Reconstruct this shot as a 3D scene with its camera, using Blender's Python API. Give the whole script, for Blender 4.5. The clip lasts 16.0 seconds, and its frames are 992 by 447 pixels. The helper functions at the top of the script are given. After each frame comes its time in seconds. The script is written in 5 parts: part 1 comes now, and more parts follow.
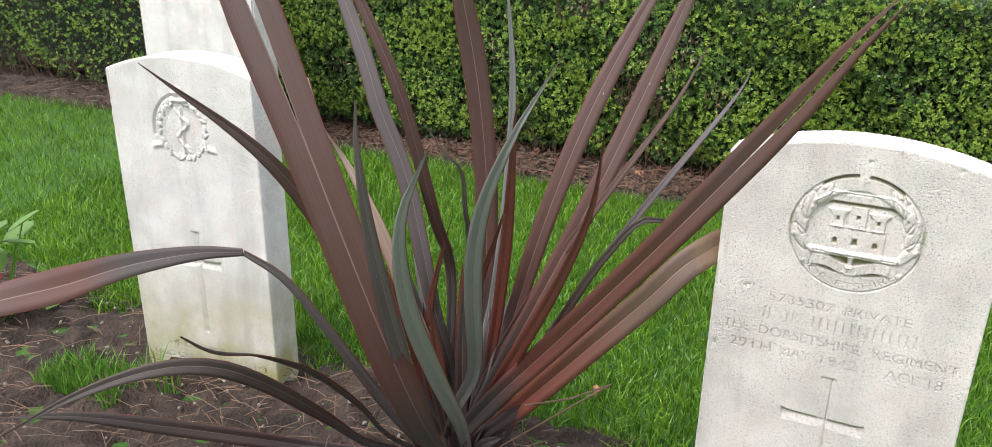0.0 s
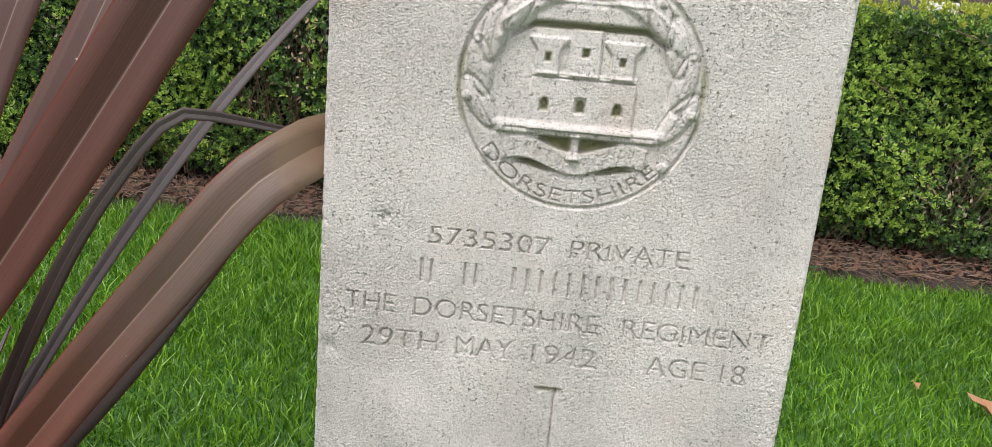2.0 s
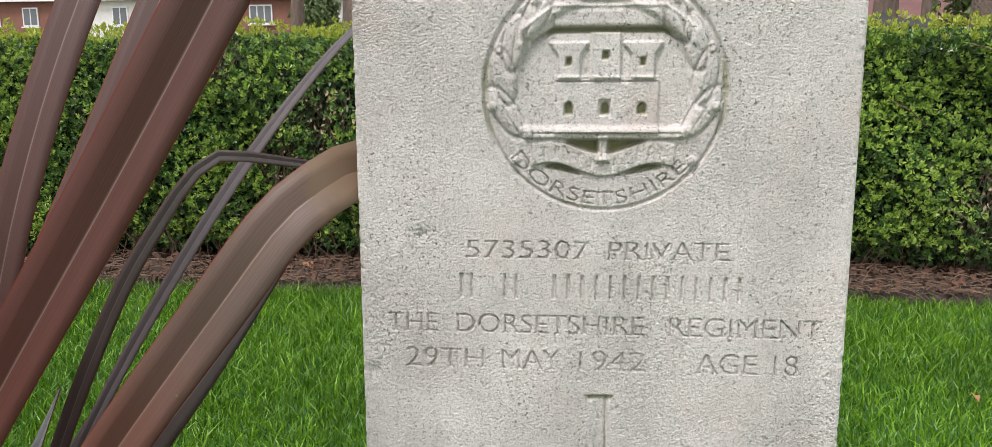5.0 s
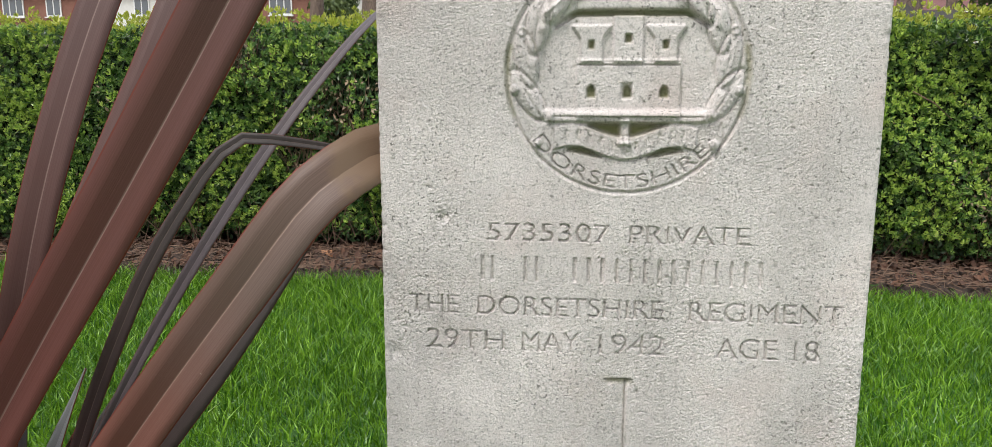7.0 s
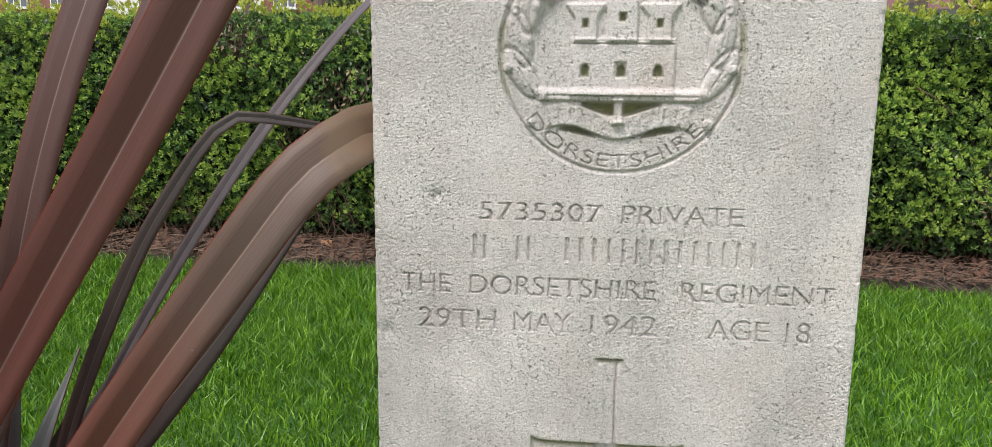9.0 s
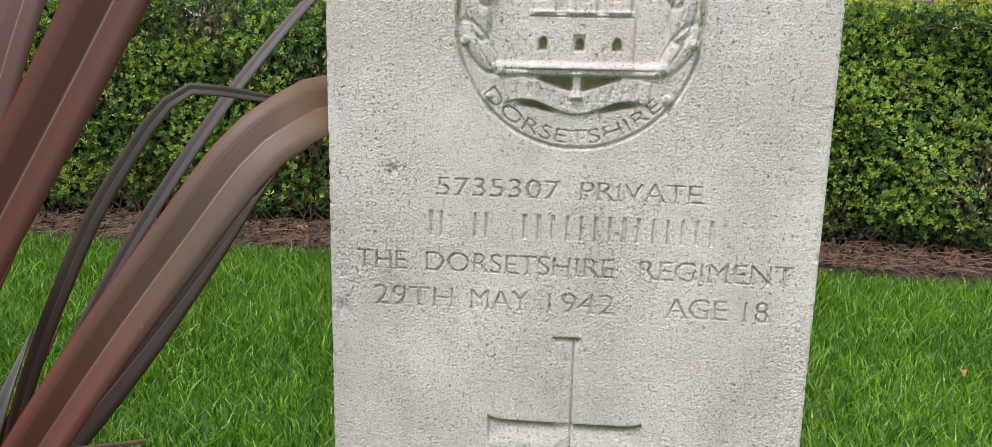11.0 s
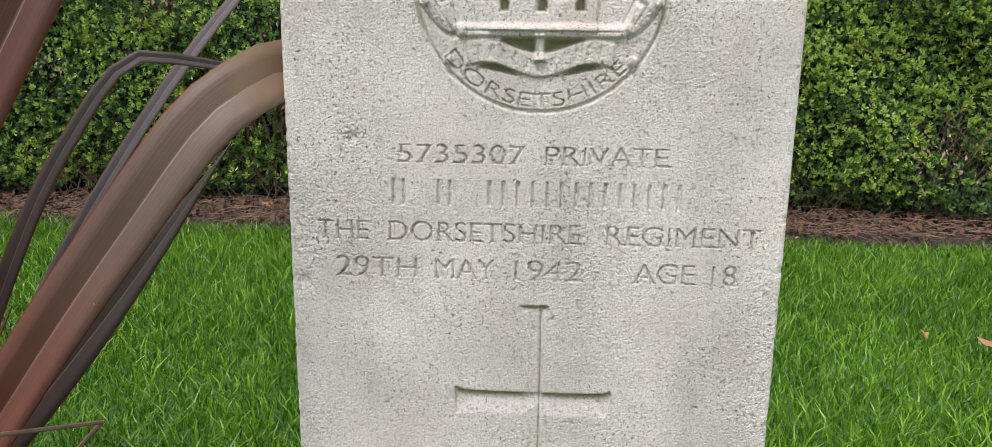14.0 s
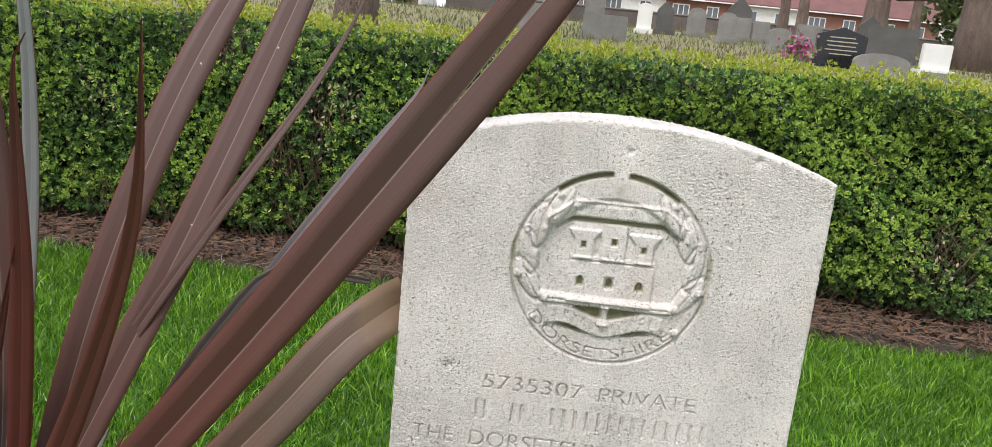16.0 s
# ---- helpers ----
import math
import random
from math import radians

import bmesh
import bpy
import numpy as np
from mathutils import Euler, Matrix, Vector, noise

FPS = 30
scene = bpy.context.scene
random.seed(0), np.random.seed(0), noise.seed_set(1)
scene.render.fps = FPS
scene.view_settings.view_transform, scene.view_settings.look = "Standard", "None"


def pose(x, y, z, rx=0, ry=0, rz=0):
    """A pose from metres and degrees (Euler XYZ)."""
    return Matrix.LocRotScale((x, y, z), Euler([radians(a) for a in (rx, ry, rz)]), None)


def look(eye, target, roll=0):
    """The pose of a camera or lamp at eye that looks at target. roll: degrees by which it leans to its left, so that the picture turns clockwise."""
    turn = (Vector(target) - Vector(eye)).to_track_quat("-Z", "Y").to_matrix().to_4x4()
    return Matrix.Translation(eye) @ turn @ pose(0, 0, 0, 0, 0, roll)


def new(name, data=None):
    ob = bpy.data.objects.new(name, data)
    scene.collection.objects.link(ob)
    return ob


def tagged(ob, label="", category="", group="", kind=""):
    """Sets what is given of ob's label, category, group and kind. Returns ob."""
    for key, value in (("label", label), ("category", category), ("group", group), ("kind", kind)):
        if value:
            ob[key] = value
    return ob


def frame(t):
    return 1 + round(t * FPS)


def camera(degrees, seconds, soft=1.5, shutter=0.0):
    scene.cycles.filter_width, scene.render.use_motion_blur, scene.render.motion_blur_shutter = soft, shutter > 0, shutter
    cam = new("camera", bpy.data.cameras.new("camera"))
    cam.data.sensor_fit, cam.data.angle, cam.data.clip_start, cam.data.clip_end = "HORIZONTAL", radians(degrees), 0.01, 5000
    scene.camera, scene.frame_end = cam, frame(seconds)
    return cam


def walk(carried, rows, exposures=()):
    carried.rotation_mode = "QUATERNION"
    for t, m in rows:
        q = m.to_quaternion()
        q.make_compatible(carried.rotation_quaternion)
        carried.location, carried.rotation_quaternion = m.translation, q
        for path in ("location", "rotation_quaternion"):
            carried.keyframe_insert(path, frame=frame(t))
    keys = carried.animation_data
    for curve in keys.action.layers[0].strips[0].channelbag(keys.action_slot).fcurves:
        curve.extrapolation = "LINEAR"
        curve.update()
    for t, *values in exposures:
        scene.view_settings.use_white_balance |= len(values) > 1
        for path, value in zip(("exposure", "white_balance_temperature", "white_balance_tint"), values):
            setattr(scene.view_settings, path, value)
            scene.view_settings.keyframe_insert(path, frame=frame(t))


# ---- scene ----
cam = camera(62.4, 16.0, soft=0.55)
PATH = [
    (0, (0.029, -1.234, 1.122), (-0.804, 0.439, 0.408), 0.9),
    (0.5, (0.013, -1.015, 1.067), (-0.69, 0.695, 0.305), 1.1),
    (1, (-0.037, -0.823, 0.963), (-0.411, 0.992, 0.211), 2.9),
    (1.5, (-0.027, -0.675, 0.8), (-0.255, 1.241, 0.276), 4.5),
    (2, (-0.019, -0.615, 0.738), (-0.123, 1.318, 0.234), 5.1),
    (2.5, (-0.02, -0.621, 0.732), (-0.127, 1.348, 0.398), 3.2),
    (3, (-0.008, -0.621, 0.72), (-0.103, 1.353, 0.412), 1.4),
    (3.5, (-0.025, -0.631, 0.715), (-0.135, 1.342, 0.403), 1.3),
    (4, (-0.025, -0.632, 0.712), (-0.152, 1.339, 0.4), 0.7),
    (4.5, (-0.022, -0.628, 0.702), (-0.181, 1.338, 0.369), 0.0),
    (7, (-0.025, -0.633, 0.689), (-0.247, 1.32, 0.321), -0.0),
    (7.5, (-0.02, -0.634, 0.688), (-0.242, 1.318, 0.316), 0.3),
    (8, (-0.024, -0.634, 0.682), (-0.249, 1.317, 0.307), 0.5),
    (8.5, (-0.022, -0.634, 0.679), (-0.249, 1.317, 0.303), 0.5),
    (11, (0.002, -0.623, 0.665), (-0.182, 1.327, 0.259), 1.2),
    (11.5, (0.006, -0.62, 0.67), (-0.145, 1.332, 0.26), 1.3),
    (12, (0.017, -0.622, 0.677), (-0.11, 1.332, 0.272), 1.1),
    (12.5, (0.016, -0.614, 0.667), (-0.093, 1.34, 0.256), 0.7),
    (13, (0.009, -0.612, 0.661), (-0.097, 1.339, 0.232), 0.7),
    (13.5, (0.011, -0.61, 0.658), (-0.092, 1.337, 0.213), 0.6),
    (14, (0.005, -0.61, 0.656), (-0.103, 1.333, 0.192), 0.7),
    (14.5, (0.002, -0.608, 0.654), (-0.103, 1.332, 0.18), 1.0),
    (15, (-0.015, -0.621, 0.676), (-0.122, 1.321, 0.212), 1.7),
    (15.5, (-0.028, -0.638, 0.709), (-0.129, 1.31, 0.27), 3.0),
    (16, (-0.067, -0.732, 0.886), (-0.173, 1.215, 0.44), 5.8),
]
walk(cam, [(t, look(eye, target, roll)) for t, eye, target, roll in PATH],
     exposures=[(0, 0.80), (1, 0.76), (1.6, 0.58), (3.5, 0.45), (8, 0.45), (15, 0.47), (16, 0.53)])


# ---- world, sun, exposure ----
world = bpy.data.worlds.new("overcast_sky")
scene.world = world
world.use_nodes = True
wn = world.node_tree.nodes
sky = wn.new("ShaderNodeTexSky")
sky.sky_type = "NISHITA"
sky.sun_disc = False
sky.sun_elevation = radians(48)
sky.sun_rotation = radians(200)
sky.dust_density = 6.0
sky.ozone_density = 0.6
soften = wn.new("ShaderNodeMix")
soften.data_type = "RGBA"
soften.inputs["Factor"].default_value = 0.75
soften.inputs["B"].default_value = (9.8, 10.2, 11.2, 1)
world.node_tree.links.new(sky.outputs[0], soften.inputs["A"])
world.node_tree.links.new(soften.outputs["Result"], wn["Background"].inputs["Color"])
wn["Background"].inputs["Strength"].default_value = 0.098
sun = new("sun", bpy.data.lights.new("sun", "SUN"))
sun.data.energy = 2.1
sun.data.angle = radians(18)
sun.data.color = (1.0, 0.985, 0.97)
sun.matrix_world = look((-2, -3.2, 6.5), (0, 0, 0))


# ---- materials ----
def mix_node(nt, fac, a, b):
    m = nt.nodes.new("ShaderNodeMix")
    m.data_type = "RGBA"
    for key, v in (("Factor", fac), ("A", a), ("B", b)):
        if hasattr(v, "is_linked"):
            nt.links.new(v, m.inputs[key])
        else:
            m.inputs[key].default_value = (*v, 1) if isinstance(v, tuple) else v
    return m.outputs["Result"]


def ramp_node(nt, fac, lo, hi):
    r = nt.nodes.new("ShaderNodeMapRange")
    r.inputs["From Min"].default_value = lo
    r.inputs["From Max"].default_value = hi
    nt.links.new(fac, r.inputs["Value"])
    return r.outputs["Result"]


def noise_node(nt, scale, detail=4.0, stretch=None, rough=0.55):
    n = nt.nodes.new("ShaderNodeTexNoise")
    n.inputs["Scale"].default_value = scale
    n.inputs["Detail"].default_value = detail
    n.inputs["Roughness"].default_value = rough
    co = nt.nodes.new("ShaderNodeTexCoord")
    if stretch:
        mp = nt.nodes.new("ShaderNodeMapping")
        mp.inputs["Scale"].default_value = stretch
        nt.links.new(co.outputs["Object"], mp.inputs["Vector"])
        nt.links.new(mp.outputs["Vector"], n.inputs["Vector"])
    else:
        nt.links.new(co.outputs["Object"], n.inputs["Vector"])
    return n.outputs["Fac"]


def blank(name, rough=0.8):
    m = bpy.data.materials.new(name)
    m.use_nodes = True
    b = m.node_tree.nodes["Principled BSDF"]
    b.inputs["Roughness"].default_value = rough
    return m, m.node_tree, b


def bump(nt, b, height, strength, distance):
    n = nt.nodes.new("ShaderNodeBump")
    n.inputs["Strength"].default_value = strength
    n.inputs["Distance"].default_value = distance
    nt.links.new(height, n.inputs["Height"])
    nt.links.new(n.outputs["Normal"], b.inputs["Normal"])


def plain(name, col_a, col_b, scale, rough=0.8, relief=0.3, depth=0.005, fine=6.0, stretch=None):
    """Two tones by a coarse noise, shaded by a fine one, with a fine relief."""
    m, nt, b = blank(name, rough)
    big = ramp_node(nt, noise_node(nt, scale, 5, stretch), 0.35, 0.65)
    small = ramp_node(nt, noise_node(nt, scale * fine, 3, stretch), 0.3, 0.7)
    c = mix_node(nt, big, col_a, col_b)
    dark = tuple(0.6 * v for v in col_a)
    half = nt.nodes.new("ShaderNodeMath")
    half.operation = "MULTIPLY"
    half.inputs[1].default_value = 0.35
    nt.links.new(small, half.inputs[0])
    nt.links.new(mix_node(nt, half.outputs[0], c, dark), b.inputs["Base Color"])
    if relief:
        bump(nt, b, noise_node(nt, scale * fine, 4, stretch), relief, depth)
    return m


def stone_material(name, base, green):
    """Weathered Portland stone: pale, with grey soiling, rain streaks, dark specks and algae low down in blotches."""
    m, nt, b = blank(name, 0.9)
    soil = ramp_node(nt, noise_node(nt, 9, 6), 0.42, 0.72)
    streak = ramp_node(nt, noise_node(nt, 14, 4, (1.0, 1.0, 0.12)), 0.5, 0.75)
    speck = ramp_node(nt, noise_node(nt, 260, 4, None, 0.8), 0.545, 0.60)
    grain = ramp_node(nt, noise_node(nt, 620, 3, None, 0.85), 0.45, 0.57)
    c = mix_node(nt, soil, base, tuple(v * 0.70 for v in base))
    f = nt.nodes.new("ShaderNodeMath")
    f.operation = "MULTIPLY"
    f.inputs[1].default_value = 0.45
    nt.links.new(streak, f.inputs[0])
    c = mix_node(nt, f.outputs[0], c, (0.38, 0.36, 0.33))
    g = nt.nodes.new("ShaderNodeMath")
    g.operation = "MULTIPLY"
    g.inputs[1].default_value = 0.42
    nt.links.new(speck, g.inputs[0])
    c = mix_node(nt, g.outputs[0], c, (0.2, 0.19, 0.17))
    k = nt.nodes.new("ShaderNodeMath")
    k.operation = "MULTIPLY"
    k.inputs[1].default_value = 0.30
    nt.links.new(grain, k.inputs[0])
    c = mix_node(nt, k.outputs[0], c, (0.3, 0.28, 0.25))
    rosy = nt.nodes.new("ShaderNodeMath")
    rosy.operation = "MULTIPLY"
    rosy.inputs[1].default_value = 0.35
    nt.links.new(ramp_node(nt, noise_node(nt, 13, 3), 0.52, 0.72), rosy.inputs[0])
    c = mix_node(nt, rosy.outputs[0], c, (0.66, 0.52, 0.47))
    # clustered dark lichen specks
    dots = nt.nodes.new("ShaderNodeMath")
    dots.operation = "MULTIPLY"
    nt.links.new(ramp_node(nt, noise_node(nt, 330, 2, None, 0.6), 0.60, 0.64), dots.inputs[0])
    nt.links.new(ramp_node(nt, noise_node(nt, 17, 4), 0.42, 0.60), dots.inputs[1])
    c = mix_node(nt, dots.outputs[0], c, (0.25, 0.235, 0.21))
    at = nt.nodes.new("ShaderNodeAttribute")
    at.attribute_name = "algae"
    c = mix_node(nt, at.outputs["Fac"], c, (0.20, 0.20, 0.07))
    if green:
        co = nt.nodes.new("ShaderNodeTexCoord")
        sep = nt.nodes.new("ShaderNodeSeparateXYZ")
        nt.links.new(co.outputs["Object"], sep.inputs[0])
        low = nt.nodes.new("ShaderNodeMapRange")
        low.inputs["From Min"].default_value = 0.38
        low.inputs["From Max"].default_value = 0.06
        nt.links.new(sep.outputs["Z"], low.inputs["Value"])
        mul = nt.nodes.new("ShaderNodeMath")
        mul.operation = "MULTIPLY"
        nt.links.new(low.outputs["Result"], mul.inputs[0])
        nt.links.new(ramp_node(nt, noise_node(nt, 11, 5), 0.2, 0.62), mul.inputs[1])
        c = mix_node(nt, mul.outputs[0], c, (0.33, 0.31, 0.13))
    nt.links.new(c, b.inputs["Base Color"])
    bump(nt, b, noise_node(nt, 700, 4, None, 0.8), 0.9, 0.0016)
    return m


def leaf_material(name, col_a, col_b, rough, trans=0.25):
    """Small leaves: each island its own tone between two greens."""
    m, nt, b = blank(name, rough)
    geo = nt.nodes.new("ShaderNodeNewGeometry")
    c = mix_node(nt, geo.outputs["Random Per Island"], col_a, col_b)
    patch = ramp_node(nt, noise_node(nt, 3.5, 3), 0.35, 0.7)
    h = nt.nodes.new("ShaderNodeMath")
    h.operation = "MULTIPLY"
    h.inputs[1].default_value = 0.4
    nt.links.new(patch, h.inputs[0])
    c = mix_node(nt, h.outputs[0], c, tuple(0.55 * v for v in col_a))
    nt.links.new(c, b.inputs["Base Color"])
    b.inputs["Transmission Weight"].default_value = 0.0
    b.inputs["Subsurface Weight"].default_value = 0.0
    if trans:
        t = nt.nodes.new("ShaderNodeBsdfTranslucent")
        nt.links.new(c, t.inputs["Color"])
        ms = nt.nodes.new("ShaderNodeMixShader")
        ms.inputs[0].default_value = trans
        nt.links.new(b.outputs[0], ms.inputs[1])
        nt.links.new(t.outputs[0], ms.inputs[2])
        nt.links.new(ms.outputs[0], nt.nodes["Material Output"].inputs["Surface"])
    return m


def flax_material(name, col, edge, midrib, grey, tip=None, foot_at=0.40):
    """Bronze flax blade: lengthwise veins, a pale midrib, a reddish base and a dusty sheen. UV: u across, v along."""
    m, nt, b = blank(name, 0.50)
    b.inputs["Specular IOR Level"].default_value = 0.27
    uv = nt.nodes.new("ShaderNodeTexCoord")
    sep = nt.nodes.new("ShaderNodeSeparateXYZ")
    nt.links.new(uv.outputs["UV"], sep.inputs[0])
    mp = nt.nodes.new("ShaderNodeMapping")
    mp.inputs["Scale"].default_value = (55, 1.3, 1)
    nt.links.new(uv.outputs["UV"], mp.inputs["Vector"])
    vein = nt.nodes.new("ShaderNodeTexNoise")
    vein.inputs["Scale"].default_value = 1.0
    vein.inputs["Detail"].default_value = 3
    nt.links.new(mp.outputs["Vector"], vein.inputs["Vector"])
    blotch = ramp_node(nt, noise_node(nt, 7, 4), 0.35, 0.7)
    c = mix_node(nt, blotch, col, grey)
    v1 = nt.nodes.new("ShaderNodeMath")
    v1.operation = "MULTIPLY"
    v1.inputs[1].default_value = 0.8
    nt.links.new(ramp_node(nt, vein.outputs["Fac"], 0.35, 0.7), v1.inputs[0])
    c = mix_node(nt, v1.outputs[0], c, tuple(0.62 * v for v in col))
    low = nt.nodes.new("ShaderNodeMapRange")
    low.inputs["From Min"].default_value = 0.80
    low.inputs["From Max"].default_value = 0.34
    nt.links.new(sep.outputs["Y"], low.inputs["Value"])
    e = nt.nodes.new("ShaderNodeMath")
    e.operation = "MULTIPLY"
    e.inputs[1].default_value = 0.75
    nt.links.new(low.outputs["Result"], e.inputs[0])
    c = mix_node(nt, e.outputs[0], c, edge)
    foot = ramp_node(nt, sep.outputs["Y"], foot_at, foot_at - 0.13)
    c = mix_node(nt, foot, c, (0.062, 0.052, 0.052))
    d = nt.nodes.new("ShaderNodeMath")
    d.operation = "SUBTRACT"
    d.inputs[1].default_value = 0.5
    nt.links.new(sep.outputs["X"], d.inputs[0])
    a = nt.nodes.new("ShaderNodeMath")
    a.operation = "ABSOLUTE"
    nt.links.new(d.outputs[0], a.inputs[0])
    rib = nt.nodes.new("ShaderNodeMapRange")
    rib.inputs["From Min"].default_value = 0.022
    rib.inputs["From Max"].default_value = 0.009
    nt.links.new(a.outputs[0], rib.inputs["Value"])
    r = nt.nodes.new("ShaderNodeMath")
    r.operation = "MULTIPLY"
    r.inputs[1].default_value = 0.55
    nt.links.new(rib.outputs["Result"], r.inputs[0])
    c = mix_node(nt, r.outputs[0], c, midrib)
    c = mix_node(nt, ramp_node(nt, a.outputs[0], 0.478, 0.488), c, (0.15, 0.035, 0.022))
    if tip:
        wave = nt.nodes.new("ShaderNodeMath")
        wave.operation = "MULTIPLY_ADD"
        wave.inputs[1].default_value = 0.10
        nt.links.new(noise_node(nt, 45, 3), wave.inputs[0])
        nt.links.new(sep.outputs["Y"], wave.inputs[2])
        c = mix_node(nt, ramp_node(nt, wave.outputs[0], 0.968, 0.992), c, tip)
    spot = ramp_node(nt, noise_node(nt, 90, 2), 0.77, 0.80)
    c = mix_node(nt, spot, c, (0.42, 0.36, 0.3))
    nt.links.new(c, b.inputs["Base Color"])
    bump(nt, b, vein.outputs["Fac"], 0.25, 0.001)
    return m


def lawn_material():
    """Green under the mown grass, dull and strawy on the old ground behind the hedge."""
    m, nt, b = blank("lawn_ground", 0.95)
    near = mix_node(nt, ramp_node(nt, noise_node(nt, 6, 4), 0.35, 0.65), (0.030, 0.085, 0.010), (0.045, 0.115, 0.014))
    far = mix_node(nt, ramp_node(nt, noise_node(nt, 1.4, 6), 0.38, 0.62), (0.13, 0.15, 0.05), (0.20, 0.16, 0.09))
    co = nt.nodes.new("ShaderNodeTexCoord")
    sep = nt.nodes.new("ShaderNodeSeparateXYZ")
    nt.links.new(co.outputs["Object"], sep.inputs[0])
    nt.links.new(mix_node(nt, ramp_node(nt, sep.outputs["Y"], 3.2, 5.0), near, far), b.inputs["Base Color"])
    bump(nt, b, noise_node(nt, 20, 5), 0.6, 0.03)
    return m


STONE = stone_material("weathered_portland_stone", (0.85, 0.79, 0.75), False)
STONE_WHITE = stone_material("pale_portland_stone", (0.86, 0.835, 0.81), True)
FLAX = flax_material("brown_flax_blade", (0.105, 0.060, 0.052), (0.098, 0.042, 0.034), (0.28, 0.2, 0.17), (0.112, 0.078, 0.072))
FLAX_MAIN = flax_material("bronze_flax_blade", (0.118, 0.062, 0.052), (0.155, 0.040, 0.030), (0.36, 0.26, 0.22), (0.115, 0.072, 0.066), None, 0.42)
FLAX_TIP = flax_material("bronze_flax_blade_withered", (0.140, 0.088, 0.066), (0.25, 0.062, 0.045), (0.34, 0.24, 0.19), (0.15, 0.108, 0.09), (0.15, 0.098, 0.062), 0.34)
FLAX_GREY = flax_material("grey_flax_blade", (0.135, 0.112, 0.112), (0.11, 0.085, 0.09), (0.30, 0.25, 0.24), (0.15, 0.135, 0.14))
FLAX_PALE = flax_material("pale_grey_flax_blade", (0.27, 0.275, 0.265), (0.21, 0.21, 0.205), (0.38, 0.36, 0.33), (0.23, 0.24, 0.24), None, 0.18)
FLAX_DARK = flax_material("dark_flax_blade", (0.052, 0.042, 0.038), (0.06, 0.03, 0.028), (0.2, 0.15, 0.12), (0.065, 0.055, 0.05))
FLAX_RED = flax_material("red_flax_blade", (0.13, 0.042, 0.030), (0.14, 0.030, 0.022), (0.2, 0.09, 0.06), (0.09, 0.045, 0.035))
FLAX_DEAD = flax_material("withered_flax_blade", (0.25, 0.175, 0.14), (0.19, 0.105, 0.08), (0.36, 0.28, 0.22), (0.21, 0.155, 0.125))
# old leaves' dark green, deepened further to carry the shade behind the shoots
HEDGE_OLD_SHADED = leaf_material("hedge_old_leaf_shaded", (0.019, 0.048, 0.014), (0.07, 0.125, 0.034), 0.4, 0.22)
HEDGE_LEAF = leaf_material("hedge_leaf", (0.040, 0.125, 0.030), (0.25, 0.38, 0.085), 0.30, 0.28)
HEDGE_DEAD = leaf_material("hedge_dead_leaf", (0.30, 0.19, 0.12), (0.52, 0.40, 0.28), 0.7, 0.2)
HEDGE_TIP = leaf_material("hedge_new_leaf", (0.30, 0.38, 0.04), (0.52, 0.52, 0.08), 0.45, 0.35)
HEDGE_YOUNG = leaf_material("hedge_young_leaf", (0.20, 0.36, 0.055), (0.52, 0.64, 0.13), 0.32, 0.34)
# near-black colour stands in for the shade between the hedge's leaves
HEDGE_CORE = plain("hedge_gap_shade", (0.010, 0.015, 0.007), (0.018, 0.018, 0.01), 9, 0.95, 0)
TWIG = plain("twig_bark", (0.19, 0.115, 0.075), (0.11, 0.07, 0.048), 30, 0.85, 0.3, 0.002)
GRASS = leaf_material("grass_blade", (0.025, 0.112, 0.007), (0.252, 0.46, 0.031), 0.40, 0.3)
STRAW = plain("pine_straw", (0.19, 0.115, 0.07), (0.10, 0.058, 0.038), 40, 0.8, 0.2, 0.001)
LEAF_MOULD = leaf_material("leaf_mould", (0.04, 0.022, 0.014), (0.15, 0.07, 0.04), 0.8, 0.1)
DRY_GRASS = leaf_material("rough_grass_blade", (0.10, 0.12, 0.035), (0.24, 0.20, 0.10), 0.8, 0.2)
LAWN = lawn_material()
SOIL = plain("bed_soil", (0.034, 0.022, 0.016), (0.085, 0.056, 0.042), 14, 0.95, 0.9, 0.02, 7)
FALLEN = leaf_material("fallen_leaf", (0.30, 0.13, 0.06), (0.46, 0.24, 0.12), 0.7, 0.1)
PEBBLE = plain("pebble", (0.21, 0.18, 0.15), (0.34, 0.30, 0.26), 60, 0.8, 0.2, 0.001)
BULB_LEAF = leaf_material("bulb_leaf", (0.07, 0.20, 0.02), (0.16, 0.32, 0.04), 0.45, 0.25)
BROAD_LEAF = leaf_material("bedding_leaf", (0.10, 0.21, 0.035), (0.18, 0.32, 0.06), 0.45, 0.2)
PETAL = plain("red_petal", (0.62, 0.03, 0.02), (0.5, 0.02, 0.02), 50, 0.5, 0)
BARK = plain("pine_bark", (0.20, 0.145, 0.115), (0.12, 0.085, 0.07), 5, 0.95, 1.0, 0.06, 5, (2.2, 2.2, 0.5))
NEEDLE = leaf_material("pine_needles", (0.02, 0.05, 0.02), (0.05, 0.09, 0.035), 0.6, 0.1)
GREEN_BUSH = leaf_material("far_foliage", (0.06, 0.10, 0.03), (0.14, 0.18, 0.06), 0.6, 0.15)
ROOF = plain("roof_tiles", (0.17, 0.075, 0.07), (0.13, 0.06, 0.055), 0.8, 0.8, 0.4, 0.03, 9)
ROOF_GREY = plain("grey_roof_tiles", (0.19, 0.155, 0.135), (0.14, 0.115, 0.10), 0.8, 0.85, 0.4, 0.03, 9)
RENDER_WHITE = plain("white_render", (0.74, 0.73, 0.70), (0.66, 0.65, 0.62), 0.5, 0.85, 0.1, 0.01)
